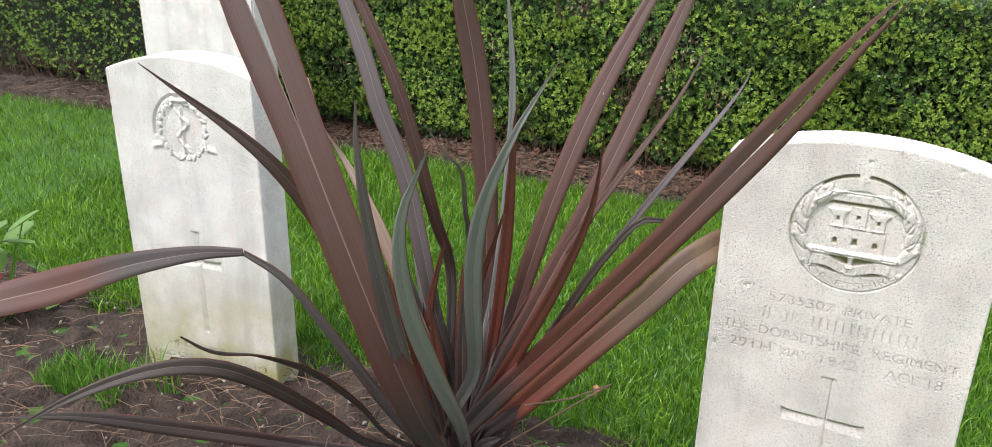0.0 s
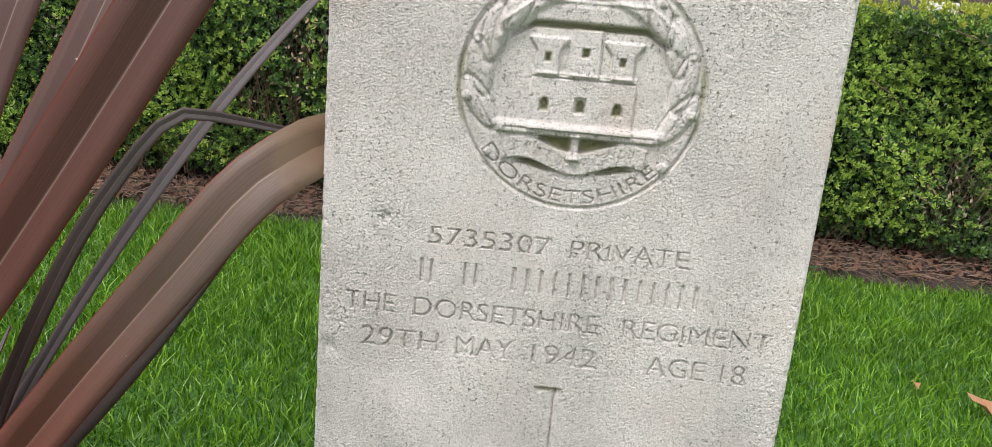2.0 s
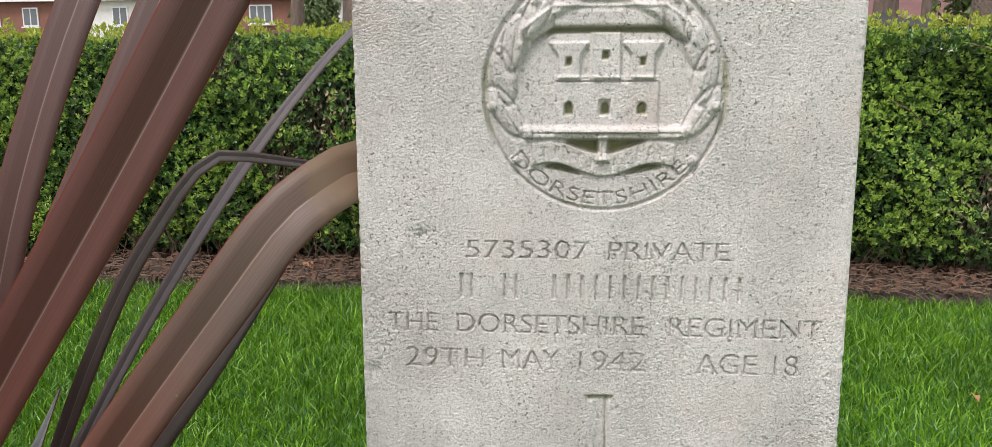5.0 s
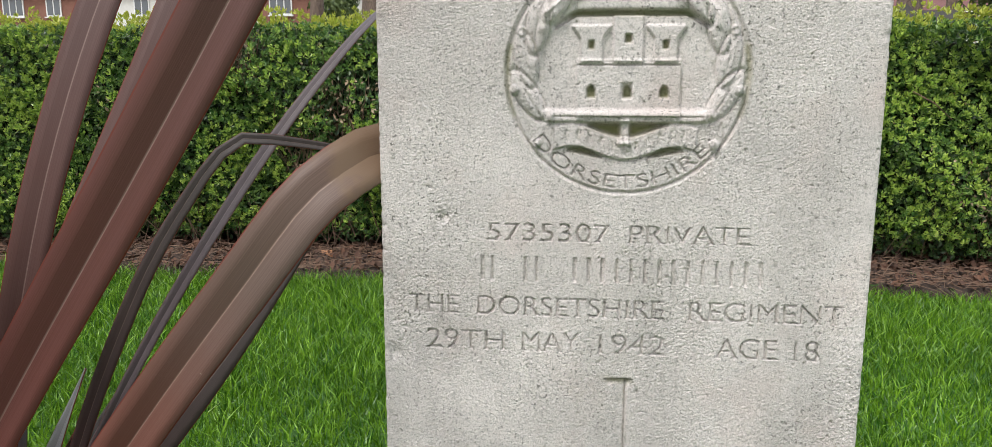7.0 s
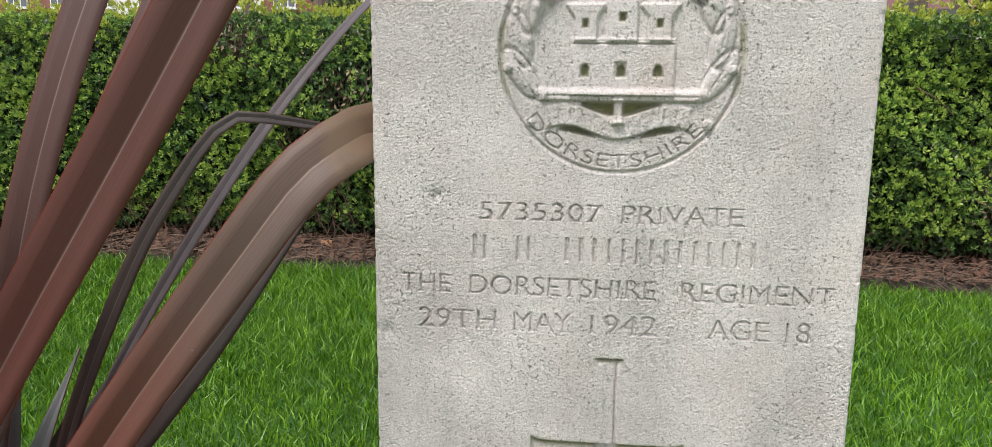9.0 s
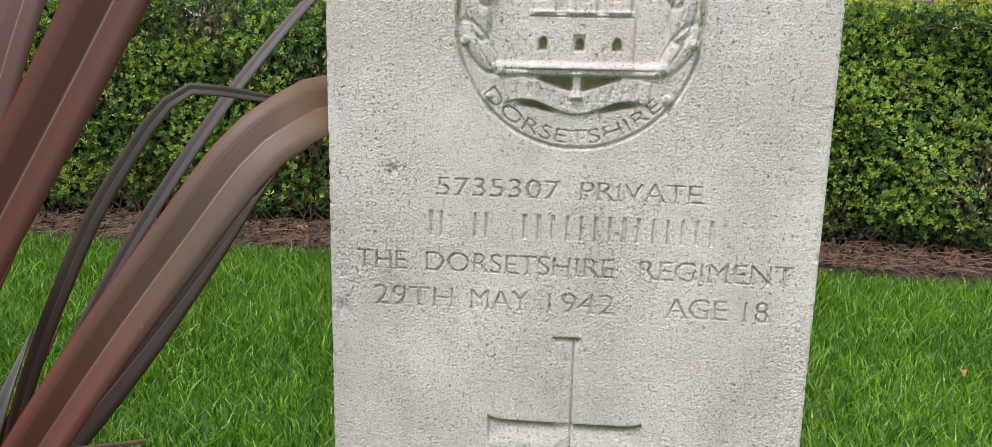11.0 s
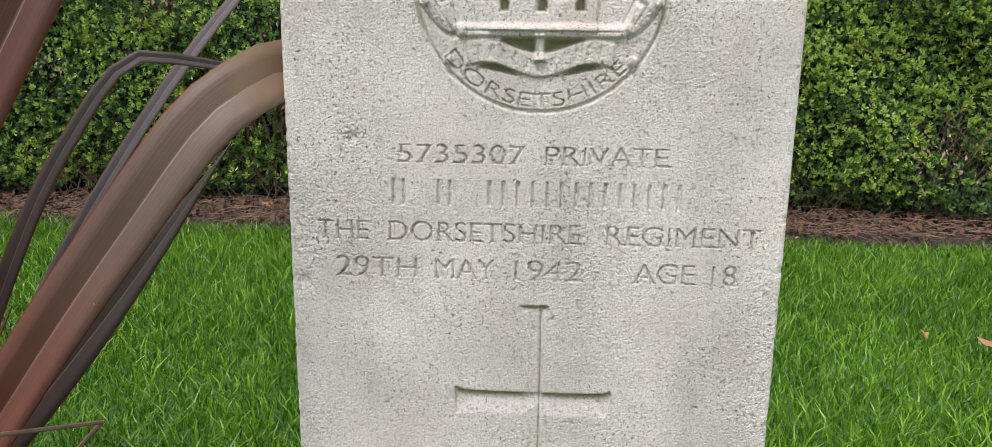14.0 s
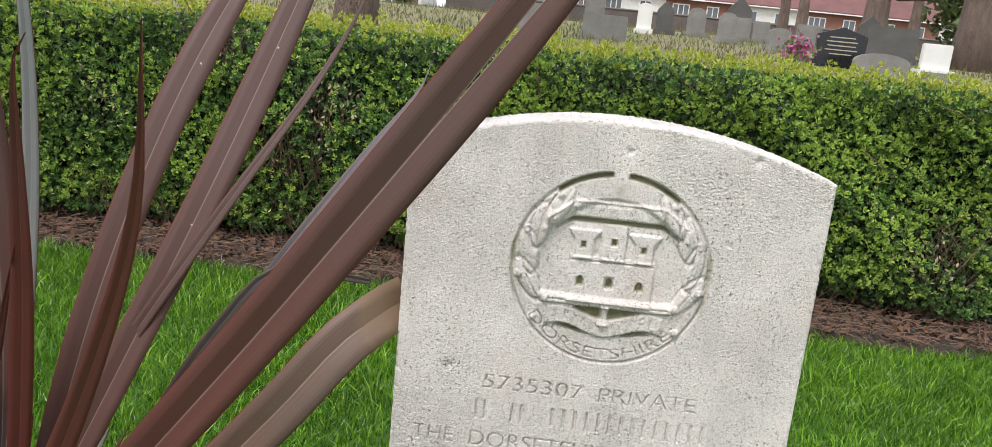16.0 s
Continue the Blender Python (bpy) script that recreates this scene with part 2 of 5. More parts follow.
BRICK = plain("red_brick", (0.25, 0.115, 0.085), (0.19, 0.085, 0.062), 1.2, 0.85, 0.3, 0.01, 12)
WALL_DARK = plain("old_wall", (0.09, 0.075, 0.07), (0.14, 0.11, 0.10), 0.7, 0.9, 0.4, 0.02)
FRAME_WHITE = plain("white_paint", (0.8, 0.8, 0.8), (0.74, 0.74, 0.73), 3, 0.5, 0)
GREY_STONE = plain("grey_grave_stone", (0.24, 0.23, 0.215), (0.16, 0.155, 0.14), 3, 0.85, 0.5, 0.01)
DARK_STONE = plain("dark_grave_stone", (0.10, 0.095, 0.09), (0.07, 0.07, 0.065), 3, 0.7, 0.4, 0.01)
BLACK_GRANITE = plain("black_granite", (0.012, 0.012, 0.014), (0.02, 0.02, 0.022), 40, 0.16, 0)
GILT = plain("worn_gilt", (0.42, 0.37, 0.28), (0.35, 0.3, 0.22), 30, 0.5, 0)
FLOWER_PINK = plain("pink_petals", (0.5, 0.10, 0.22), (0.35, 0.08, 0.3), 20, 0.6, 0)
GLASS, _nt, _b = blank("window_glass", 0.05)
_b.inputs["Base Color"].default_value = (0.10, 0.11, 0.12, 1)
_b.inputs["Specular IOR Level"].default_value = 0.8


# ---- building helpers ----
def mesh_object(name, verts, faces, material, parent=None, smooth=False, uv=None):
    me = bpy.data.meshes.new(name)
    me.from_pydata([tuple(v) for v in verts] if not isinstance(verts, list) else verts, [], faces)
    me.materials.append(material)
    if uv is not None:
        layer = me.uv_layers.new(name="along")
        loops = np.empty(len(me.loops), dtype=np.int32)
        me.loops.foreach_get("vertex_index", loops)
        layer.data.foreach_set("uv", np.asarray(uv, dtype=np.float32)[loops].ravel())
    if smooth:
        me.polygons.foreach_set("use_smooth", np.ones(len(me.polygons), dtype=bool))
    me.update()
    ob = new(name, me)
    ob.parent = parent
    return ob


def part(name, bm, material, parent=None, label="", smooth=False):
    me = bpy.data.meshes.new(name)
    bm.to_mesh(me)
    bm.free()
    me.materials.append(material)
    if smooth:
        me.polygons.foreach_set("use_smooth", np.ones(len(me.polygons), dtype=bool))
    ob = new(name, me)
    ob.parent = parent
    return tagged(ob, label)


def thing(name, at, label, category, group="", turn=0.0, tilt=0.0):
    e = new(name)
    e.matrix_world = pose(*at, tilt, 0, turn)
    return tagged(e, label, category, group)


def box_bm(sx, sy, sz, at=(0, 0, 0), bevel=0.0, turn=0.0):
    """A box resting on its base centre, with its edges rounded."""
    bm = bmesh.new()
    bmesh.ops.create_cube(bm, size=1.0, matrix=Matrix.Translation(at) @ Matrix.Rotation(turn, 4, "Z") @ Matrix.Translation((0, 0, sz / 2)) @ Matrix.Diagonal((sx, sy, sz, 1)))
    if bevel:
        bmesh.ops.bevel(bm, geom=bm.edges[:], offset=bevel, segments=2, affect="EDGES")
    return bm


def slab_bm(outline, depth, bevel=0.0):
    """An outline in x and z, given depth along y."""
    bm = bmesh.new()
    face = bm.faces.new([bm.verts.new((x, 0, z)) for x, z in outline])
    bmesh.ops.recalc_face_normals(bm, faces=[face])
    got = bmesh.ops.extrude_face_region(bm, geom=[face])
    bmesh.ops.translate(bm, vec=(0, depth, 0), verts=[v for v in got["geom"] if isinstance(v, bmesh.types.BMVert)])
    bmesh.ops.recalc_face_normals(bm, faces=bm.faces[:])
    if bevel:
        bmesh.ops.bevel(bm, geom=[e for e in bm.edges if e.calc_face_angle(0) > 0.5], offset=bevel, segments=2, affect="EDGES")
    return bm


def tube_bm(points, radii, sides=8):
    """A tapered round limb along points."""
    bm = bmesh.new()
    rings = []
    for i, p in enumerate(points):
        p = Vector(p)
        d = (Vector(points[min(i + 1, len(points) - 1)]) - Vector(points[max(i - 1, 0)])).normalized()
        side = d.cross(Vector((0, 1, 0.13))).normalized()
        up = side.cross(d)
        rings.append([bm.verts.new(p + radii[i] * (math.cos(a) * side + math.sin(a) * up)) for a in [2 * math.pi * k / sides for k in range(sides)]])
    for a, b in zip(rings, rings[1:]):
        for k in range(sides):
            bm.faces.new((a[k], a[(k + 1) % sides], b[(k + 1) % sides], b[k]))
    bm.faces.new(rings[-1])
    bm.faces.new(rings[0][::-1])
    return bm


def spread_leaves(rng, centres, normals, length, width, jitter, fold=0.25):
    """Many small folded leaves at centres, facing roughly along normals. Returns vertices and faces."""
    n = len(centres)
    nrm = normals + rng.normal(0, jitter, (n, 3))
    nrm /= np.linalg.norm(nrm, axis=1)[:, None]
    up = rng.normal(0, 0.6, (n, 3)) + np.array([0, 0, 0.9])
    along = up - nrm * np.sum(up * nrm, axis=1)[:, None]
    along /= np.linalg.norm(along, axis=1)[:, None]
    across = np.cross(along, nrm)
    ln = (length * rng.uniform(0.65, 1.25, n))[:, None]
    wd = (width * rng.uniform(0.7, 1.25, n))[:, None]
    base = centres - along * ln * 0.5
    tip = centres + along * ln * 0.5 + nrm * ln * 0.12
    left = centres - across * wd * 0.5 + nrm * wd * fold
    right = centres + across * wd * 0.5 + nrm * wd * fold
    verts = np.stack([base, right, tip, left], axis=1).reshape(-1, 3)
    k = np.arange(n) * 4
    faces = np.concatenate([np.stack([k, k + 1, k + 2], 1), np.stack([k, k + 2, k + 3], 1)])
    return verts.tolist(), faces.tolist()


# ---- ground ----
BED_BACK = 0.24


def ground_height(x, y):
    """Flat round the graves, then rising behind the hedge."""
    y = np.asarray(y, dtype=float)
    return np.where(y < 3.2, 0.0, np.where(y < 12, (y - 3.2) * 0.105, 0.924 + np.clip(y - 12, 0, 8) * 0.06 + np.clip(y - 20, 0, 75) * 0.024))


def build_ground():
    ys = np.concatenate([np.linspace(-60, -3, 12), np.linspace(-2, 3.2, 27), np.linspace(3.6, 12, 22), np.linspace(15, 95, 17), [140, 300, 900, 2500]])
    xs = np.concatenate([[-2500, -700, -200], np.linspace(-70, -6, 17), np.linspace(-5, 5, 41), np.linspace(6, 70, 17), [200, 700, 2500]])
    gx, gy = np.meshgrid(xs, ys)
    gz = ground_height(gx, gy)
    verts = np.stack([gx, gy, gz], -1).reshape(-1, 3)
    w = len(xs)
    faces = [(r * w + c, r * w + c + 1, (r + 1) * w + c + 1, (r + 1) * w + c) for r in range(len(ys) - 1) for c in range(w - 1)]
    ob = mesh_object("ground", verts, faces, LAWN)
    tagged(ob, "green mown lawn ground with a rise behind the hedge", "ground", kind="structure")


def build_bed(name, x0, x1, y0, y1, seed, label):
    """A lumpy sheet of dug soil with ragged edges, just above the lawn."""
    rng = np.random.default_rng(seed)
    step = 0.018
    nx, ny = int((x1 - x0) / step), int((y1 - y0) / step)
    verts, faces = [], []
    for j in range(ny + 1):
        for i in range(nx + 1):
            x, y = x0 + i * step, y0 + j * step
            edge = min(i, nx - i, j, ny - j) * step
            h = 0.008 + 0.03 * max(0, noise.noise(Vector((x * 5, y * 5, seed)))) + 0.032 * noise.noise(Vector((x * 17, y * 17, seed))) + 0.020 * noise.noise(Vector((x * 47, y * 47, seed))) + rng.uniform(0, 0.008)
            if edge < 0.04:
                h = min(h, 0.004) - (0.012 if edge < 0.01 else 0.0)
                x += 0.03 * noise.noise(Vector((x * 6, y * 6, 3)))
                y += 0.05 * noise.noise(Vector((x * 4, y * 4, 7)))
            verts.append((x, y, h))
    for j in range(ny):
        for i in range(nx):
            a = j * (nx + 1) + i
            faces.append((a, a + 1, a + nx + 2, a + nx + 1))
    ob = mesh_object(name, verts, faces, SOIL, None, True)
    tagged(ob, label, "soil", kind="structure")


build_ground()
build_bed("soil_bed", -4.5, -0.34, -1.0, BED_BACK + 0.08, 5, "dark crumbly soil of a grave bed")
build_bed("soil_strip", -6.0, 4.5, 1.88, 2.75, 9, "bare dark soil strip under the hedge")


def build_grass():
    rng = np.random.default_rng(11)
    n = 215000
    x = rng.uniform(-3.0, 2.2, n)
    y = rng.uniform(-0.3, 1.93, n) + 0.04 * np.sin(x * 9) * rng.uniform(0, 1, n)
    far = 34000
    x = np.concatenate([x, np.where(rng.uniform(0, 1, far) < 0.8, rng.uniform(-5.6, -3.0, far), rng.uniform(2.2, 2.8, far))])
    y = np.concatenate([y, rng.uniform(-0.3, 1.93, far)])
    edge = BED_BACK + 0.05 * np.sin(x * 7.0) + 0.03 * np.sin(x * 23.0) + rng.normal(0, 0.02, len(x))
    keep = (y > edge) | (x > -0.44 + 0.05 * np.sin(y * 11))
    x, y = x[keep], y[keep]
    n = len(x)
    patch = 0.5 + 0.5 * np.sin(x * 3.1 + 1.3 * np.sin(y * 4.0)) * np.sin(y * 3.7 + np.sin(x * 2.3))
    h = rng.uniform(0.016, 0.052, n) * (0.7 + 0.55 * patch) * np.where(rng.uniform(0, 1, n) > 0.97, 1.5, 1.0)
    a = rng.uniform(0, 2 * math.pi, n)
    lean = rng.uniform(0.1, 1.25, n) * h
    dx, dy = np.cos(a), np.sin(a)
    w = rng.uniform(0.0009, 0.0023, n)
    b = rng.uniform(0, 2 * math.pi, n)
    wx, wy = np.cos(b) * w, np.sin(b) * w
    z0 = np.full(n, -0.004)
    p0 = np.stack([x - wx, y - wy, z0], 1)
    p1 = np.stack([x + wx, y + wy, z0], 1)
    mx, my = x + dx * lean * 0.35, y + dy * lean * 0.35
    p2 = np.stack([mx + wx * 0.8, my + wy * 0.8, h * 0.6], 1)
    p3 = np.stack([mx - wx * 0.8, my - wy * 0.8, h * 0.6], 1)
    p4 = np.stack([x + dx * lean, y + dy * lean, h], 1)
    verts = np.stack([p0, p1, p2, p3, p4], 1).reshape(-1, 3).tolist()
    k = np.arange(n) * 5
    faces = np.stack([k, k + 1, k + 2, k + 3], 1).tolist() + np.stack([k + 3, k + 2, k + 4], 1).tolist()
    ob = mesh_object("grass", verts, faces, GRASS)
    tagged(ob, "short bright green lawn grass round the headstones", "grass", kind="stuff")


build_grass()

# ---- hedge ----
HEDGE_FRONT, HEDGE_BACK, HEDGE_TOP = 2.24, 3.0, 0.86


def hedge_bulge(x, z):
    return 0.05 * np.sin(x * 2.3 + 1.0) * np.sin(z * 5.0 + x) + 0.03 * np.sin(x * 7.1 + z * 9.0) + 0.015 * np.sin(x * 19 + z * 23)


def sprigs(rng, centres, normals, leaves, length, width, open_angle, jitter):
    """Shoots that end in a rosette of small leaves. Returns vertices and faces."""
    n = len(centres)
    axis = normals + rng.normal(0, jitter, (n, 3))
    axis /= np.linalg.norm(axis, axis=1)[:, None]
    side = np.cross(axis, rng.normal(0, 1, (n, 3)))
    side /= np.linalg.norm(side, axis=1)[:, None]
    other = np.cross(axis, side)
    size = rng.uniform(0.7, 1.25, (n, 1))
    verts = []
    for k in range(leaves):
        ring = k / leaves
        a = 2.4 * k + rng.normal(0, 0.3, (n, 1))
        radial = side * np.cos(a) + other * np.sin(a)
        tilt = np.radians(open_angle * (0.45 + 0.75 * ring)) + rng.normal(0, 0.16, (n, 1))
        d = axis * np.cos(tilt) + radial * np.sin(tilt)
        ln = length * size * rng.uniform(0.75, 1.15, (n, 1)) * (0.75 + 0.35 * ring)
        wd = width * size * rng.uniform(0.8, 1.15, (n, 1))
        across = np.cross(d, radial)
        across /= np.linalg.norm(across, axis=1)[:, None] + 1e-9
        inner = np.cross(across, d)
        base = centres - axis * (0.012 * ring) * size
        mid = base + d * ln * 0.55
        verts.append(np.stack([base, mid + across * wd * 0.5 + inner * wd * 0.18, base + d * ln - inner * ln * 0.06, mid - across * wd * 0.5 + inner * wd * 0.18], 1))
    v = np.concatenate(verts).reshape(-1, 3)
    k = np.arange(len(v) // 4) * 4
    faces = np.concatenate([np.stack([k, k + 1, k + 2], 1), np.stack([k, k + 2, k + 3], 1)])
    return v.tolist(), faces.tolist()


# twiggy gaps in the hedge's face: x, z, radius
BARE = ((-0.89, 0.57, 0.10), (-1.01, 0.42, 0.13), (-1.29, 0.76, 0.08), (1.38, 0.27, 0.13), (1.23, 0.60, 0.03), (-0.62, 0.40, 0.07), (-1.75, 0.5, 0.09), (0.78, 0.33, 0.06), (-2.6, 0.35, 0.10))


def bareness(x, z):
    b = np.zeros_like(x)
    for bx, bz, r in BARE:
        d = np.hypot((x - bx) / 1.3, z - bz) / r + 0.25 * np.sin(x * 31 + z * 17)
        b = np.maximum(b, np.clip(1.35 - d, 0, 1))
    return b


def build_hedge():
    hedge = thing("hedge", (0, 0, 0), "clipped dense green box hedge with yellow-green new top growth", "hedge")
    rng = np.random.default_rng(21)
    x0, x1 = -6.5, 4.6
    # plain box, coloured almost black for the shade deep in the hedge
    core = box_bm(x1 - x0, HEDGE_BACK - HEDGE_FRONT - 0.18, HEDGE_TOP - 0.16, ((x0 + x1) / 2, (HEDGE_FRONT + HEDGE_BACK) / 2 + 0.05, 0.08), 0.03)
    part("shade_core", core, HEDGE_CORE, hedge)

    def face_points(n, low, depth, keep_bare):
        near = n * 2 // 3
        x = np.concatenate([rng.uniform(-3.2, 2.8, near), rng.uniform(x0, x1, n - near)])
        z = rng.uniform(low, HEDGE_TOP - 0.01, n)
        keep = rng.uniform(0, 1, n) > bareness(x, z) * keep_bare
        x, z = x[keep], z[keep]
        y = HEDGE_FRONT + hedge_bulge(x, z) + rng.uniform(0, 1, len(x)) ** 1.3 * depth + 0.10 * np.clip(0.18 - z, 0, 1)
        return x, y, z

    # old dark leaves inside, gap shade in their colour, then dark shoots, then bright shoot ends
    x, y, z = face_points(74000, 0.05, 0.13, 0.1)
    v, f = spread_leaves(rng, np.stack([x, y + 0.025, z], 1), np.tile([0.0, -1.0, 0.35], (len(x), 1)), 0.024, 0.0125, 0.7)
    tagged(mesh_object("old_leaves_shaded", v, f, HEDGE_OLD_SHADED, hedge), kind="stuff")
    x, y, z = face_points(19000, 0.08, 0.055, 0.8)
    v, f = sprigs(rng, np.stack([x, y, z], 1), np.tile([0.0, -1.0, 0.55], (len(x), 1)), 7, 0.0195, 0.0094, 62, 0.5)
    tagged(mesh_object("leaves", v, f, HEDGE_LEAF, hedge), kind="stuff")
    x, y, z = face_points(20000, 0.12, 0.03, 1.0)
    lit = np.sin(x * 4.1 + 3 * np.sin(z * 5)) * np.sin(z * 8.3 + 2 * np.sin(x * 2.9))
    keep = rng.uniform(0, 1, len(x)) < np.clip(0.55 + 0.6 * lit, 0.15, 1)
    x, y, z = x[keep], y[keep], z[keep]
    v, f = sprigs(rng, np.stack([x, y - 0.018, z], 1), np.tile([0.0, -0.8, 0.8], (len(x), 1)), 6, 0.0190, 0.0080, 52, 0.42)
    tagged(mesh_object("young_leaves", v, f, HEDGE_YOUNG, hedge), kind="stuff")
    n = 5200
    x, y = rng.uniform(x0, x1, n), rng.uniform(HEDGE_FRONT - 0.02, HEDGE_BACK, n)
    z = HEDGE_TOP + 0.02 * np.sin(x * 6) * np.sin(y * 8) + rng.normal(0, 0.012, n) - 0.03
    v, f = sprigs(rng, np.stack([x, y, z], 1), np.tile([0.0, -0.2, 1.0], (n, 1)), 7, 0.025, 0.011, 62, 0.4)
    tagged(mesh_object("top_leaves", v, f, HEDGE_LEAF, hedge), kind="stuff")
    n = 5600
    x, y = rng.uniform(x0, x1, n), HEDGE_FRONT - 0.03 + (HEDGE_BACK - HEDGE_FRONT + 0.03) * rng.uniform(0, 1, n) ** 1.25
    z = HEDGE_TOP + 0.02 * np.sin(x * 6) * np.sin(y * 8) + rng.uniform(-0.03, 0.035, n) + 0.03 * (rng.uniform(0, 1, n) > 0.96)
    v, f = sprigs(rng, np.stack([x, y, z], 1), np.tile([0.0, -0.35, 0.9], (n, 1)), 6, 0.023, 0.0095, 48, 0.35)
    tagged(mesh_object("new_growth", v, f, HEDGE_TIP, hedge), "yellow-green young leaves", kind="stuff")
    # dead leaves caught in the gaps
    x, y, z = face_points(16000, 0.1, 0.06, 0.0)
    keep = rng.uniform(0, 1, len(x)) < np.clip(bareness(x, z) * 0.8, 0.02, 1)
    x, y, z = x[keep], y[keep], z[keep]
    v, f = spread_leaves(rng, np.stack([x, y + 0.01, z], 1), np.tile([0.0, -1.0, 0.5], (len(x), 1)), 0.021, 0.010, 0.8)
    tagged(mesh_object("dead_leaves", v, f, HEDGE_DEAD, hedge), "dry beige dead leaves", kind="stuff")
    verts, faces = [], []
    for k in range(2100):
        if k < 400:
            bx, bz, r = BARE[k % 4]
            px, pz = bx + rng.normal(0, r * 0.8), max(0.03, bz - 0.1 + rng.normal(0, r * 0.7))
            py = HEDGE_FRONT + rng.uniform(-0.01, 0.07)
        else:
            px, pz = rng.uniform(x0, x1), rng.uniform(0.0, 0.12) if k < 1900 else rng.uniform(0.05, 0.75)
            py = HEDGE_FRONT + 0.03 + rng.uniform(0, 0.08)
        d = Vector((rng.normal(0, 0.55), rng.normal(-0.2, 0.3), 1)).normalized() * rng.uniform(0.06, 0.22)
        t = rng.uniform(0.6, 1.5)
        s, o = Vector((0.0016 * t, 0.0006, 0)), Vector((0, -0.002 * t, 0))
        k0 = len(verts)
        p = Vector((px, py, pz))
        verts += [tuple(p - s), tuple(p + s), tuple(p + d + s * 0.5), tuple(p + d - s * 0.5), tuple(p + o), tuple(p + d + o * 0.5)]
        faces += [(k0, k0 + 4, k0 + 5, k0 + 3), (k0 + 4, k0 + 1, k0 + 2, k0 + 5), (k0 + 1, k0, k0 + 3, k0 + 2)]
    tagged(mesh_object("brushwood", verts, faces, TWIG, hedge), kind="stuff")
    # a few long clipped shoots that stand out of the face
    for px, pz, dx, dz in ((1.02, 0.62, 0.13, -0.09), (0.36, 0.80, 0.10, -0.07), (-0.14, 0.80, 0.02, -0.12), (1.25, 0.80, 0.14, -0.05)):
        p = Vector((px, HEDGE_FRONT - 0.035, pz))
        part("bare_shoot", tube_bm([tuple(p), tuple(p + Vector((dx * 0.5, -0.012, dz * 0.4))), tuple(p + Vector((dx, 0.0, dz)))], [0.0022, 0.0018, 0.0012], 5), TWIG, hedge)


build_hedge()


# ---- headstones ----
def blur(a, k):
    """Box blur twice, k cells wide."""
    if k == 0:
        return a
    for _ in range(1 if k == 1 else 2):
        for axis in (0, 1):
            c = np.cumsum(np.pad(a, [(k + 1, k) if i == axis else (0, 0) for i in (0, 1)], mode="edge"), axis=axis)
            w = 2 * k + 1
            a = (c[w:, :] - c[:-w, :] if axis == 0 else c[:, w:] - c[:, :-w]) / w
    return a


def text_triangles(body, size, spacing=1.0):
    """The triangles of a line of text in the built-in font, scaled to a cap height, starting at x = 0."""
    cu = bpy.data.curves.new("line", "FONT")
    cu.body = body
    cu.space_character = spacing
    cu.offset = -0.013
    ob = bpy.data.objects.new("line", cu)
    scene.collection.objects.link(ob)
    bpy.context.view_layer.update()
    me = ob.to_mesh()
    me.calc_loop_triangles()
    co = np.array([v.co[:2] for v in me.vertices])
    tri = np.array([t.vertices[:] for t in me.loop_triangles])
    ob.to_mesh_clear()
    bpy.data.objects.remove(ob)
    bpy.data.curves.remove(cu)
    s = size / 0.73
    return co[tri] * s


def headstone_top(x, half, shoulder, apex):
    r = (half * half + (apex - shoulder) ** 2) / (2 * (apex - shoulder))
    return apex - r + np.sqrt(np.maximum(r * r - x * x, 0))


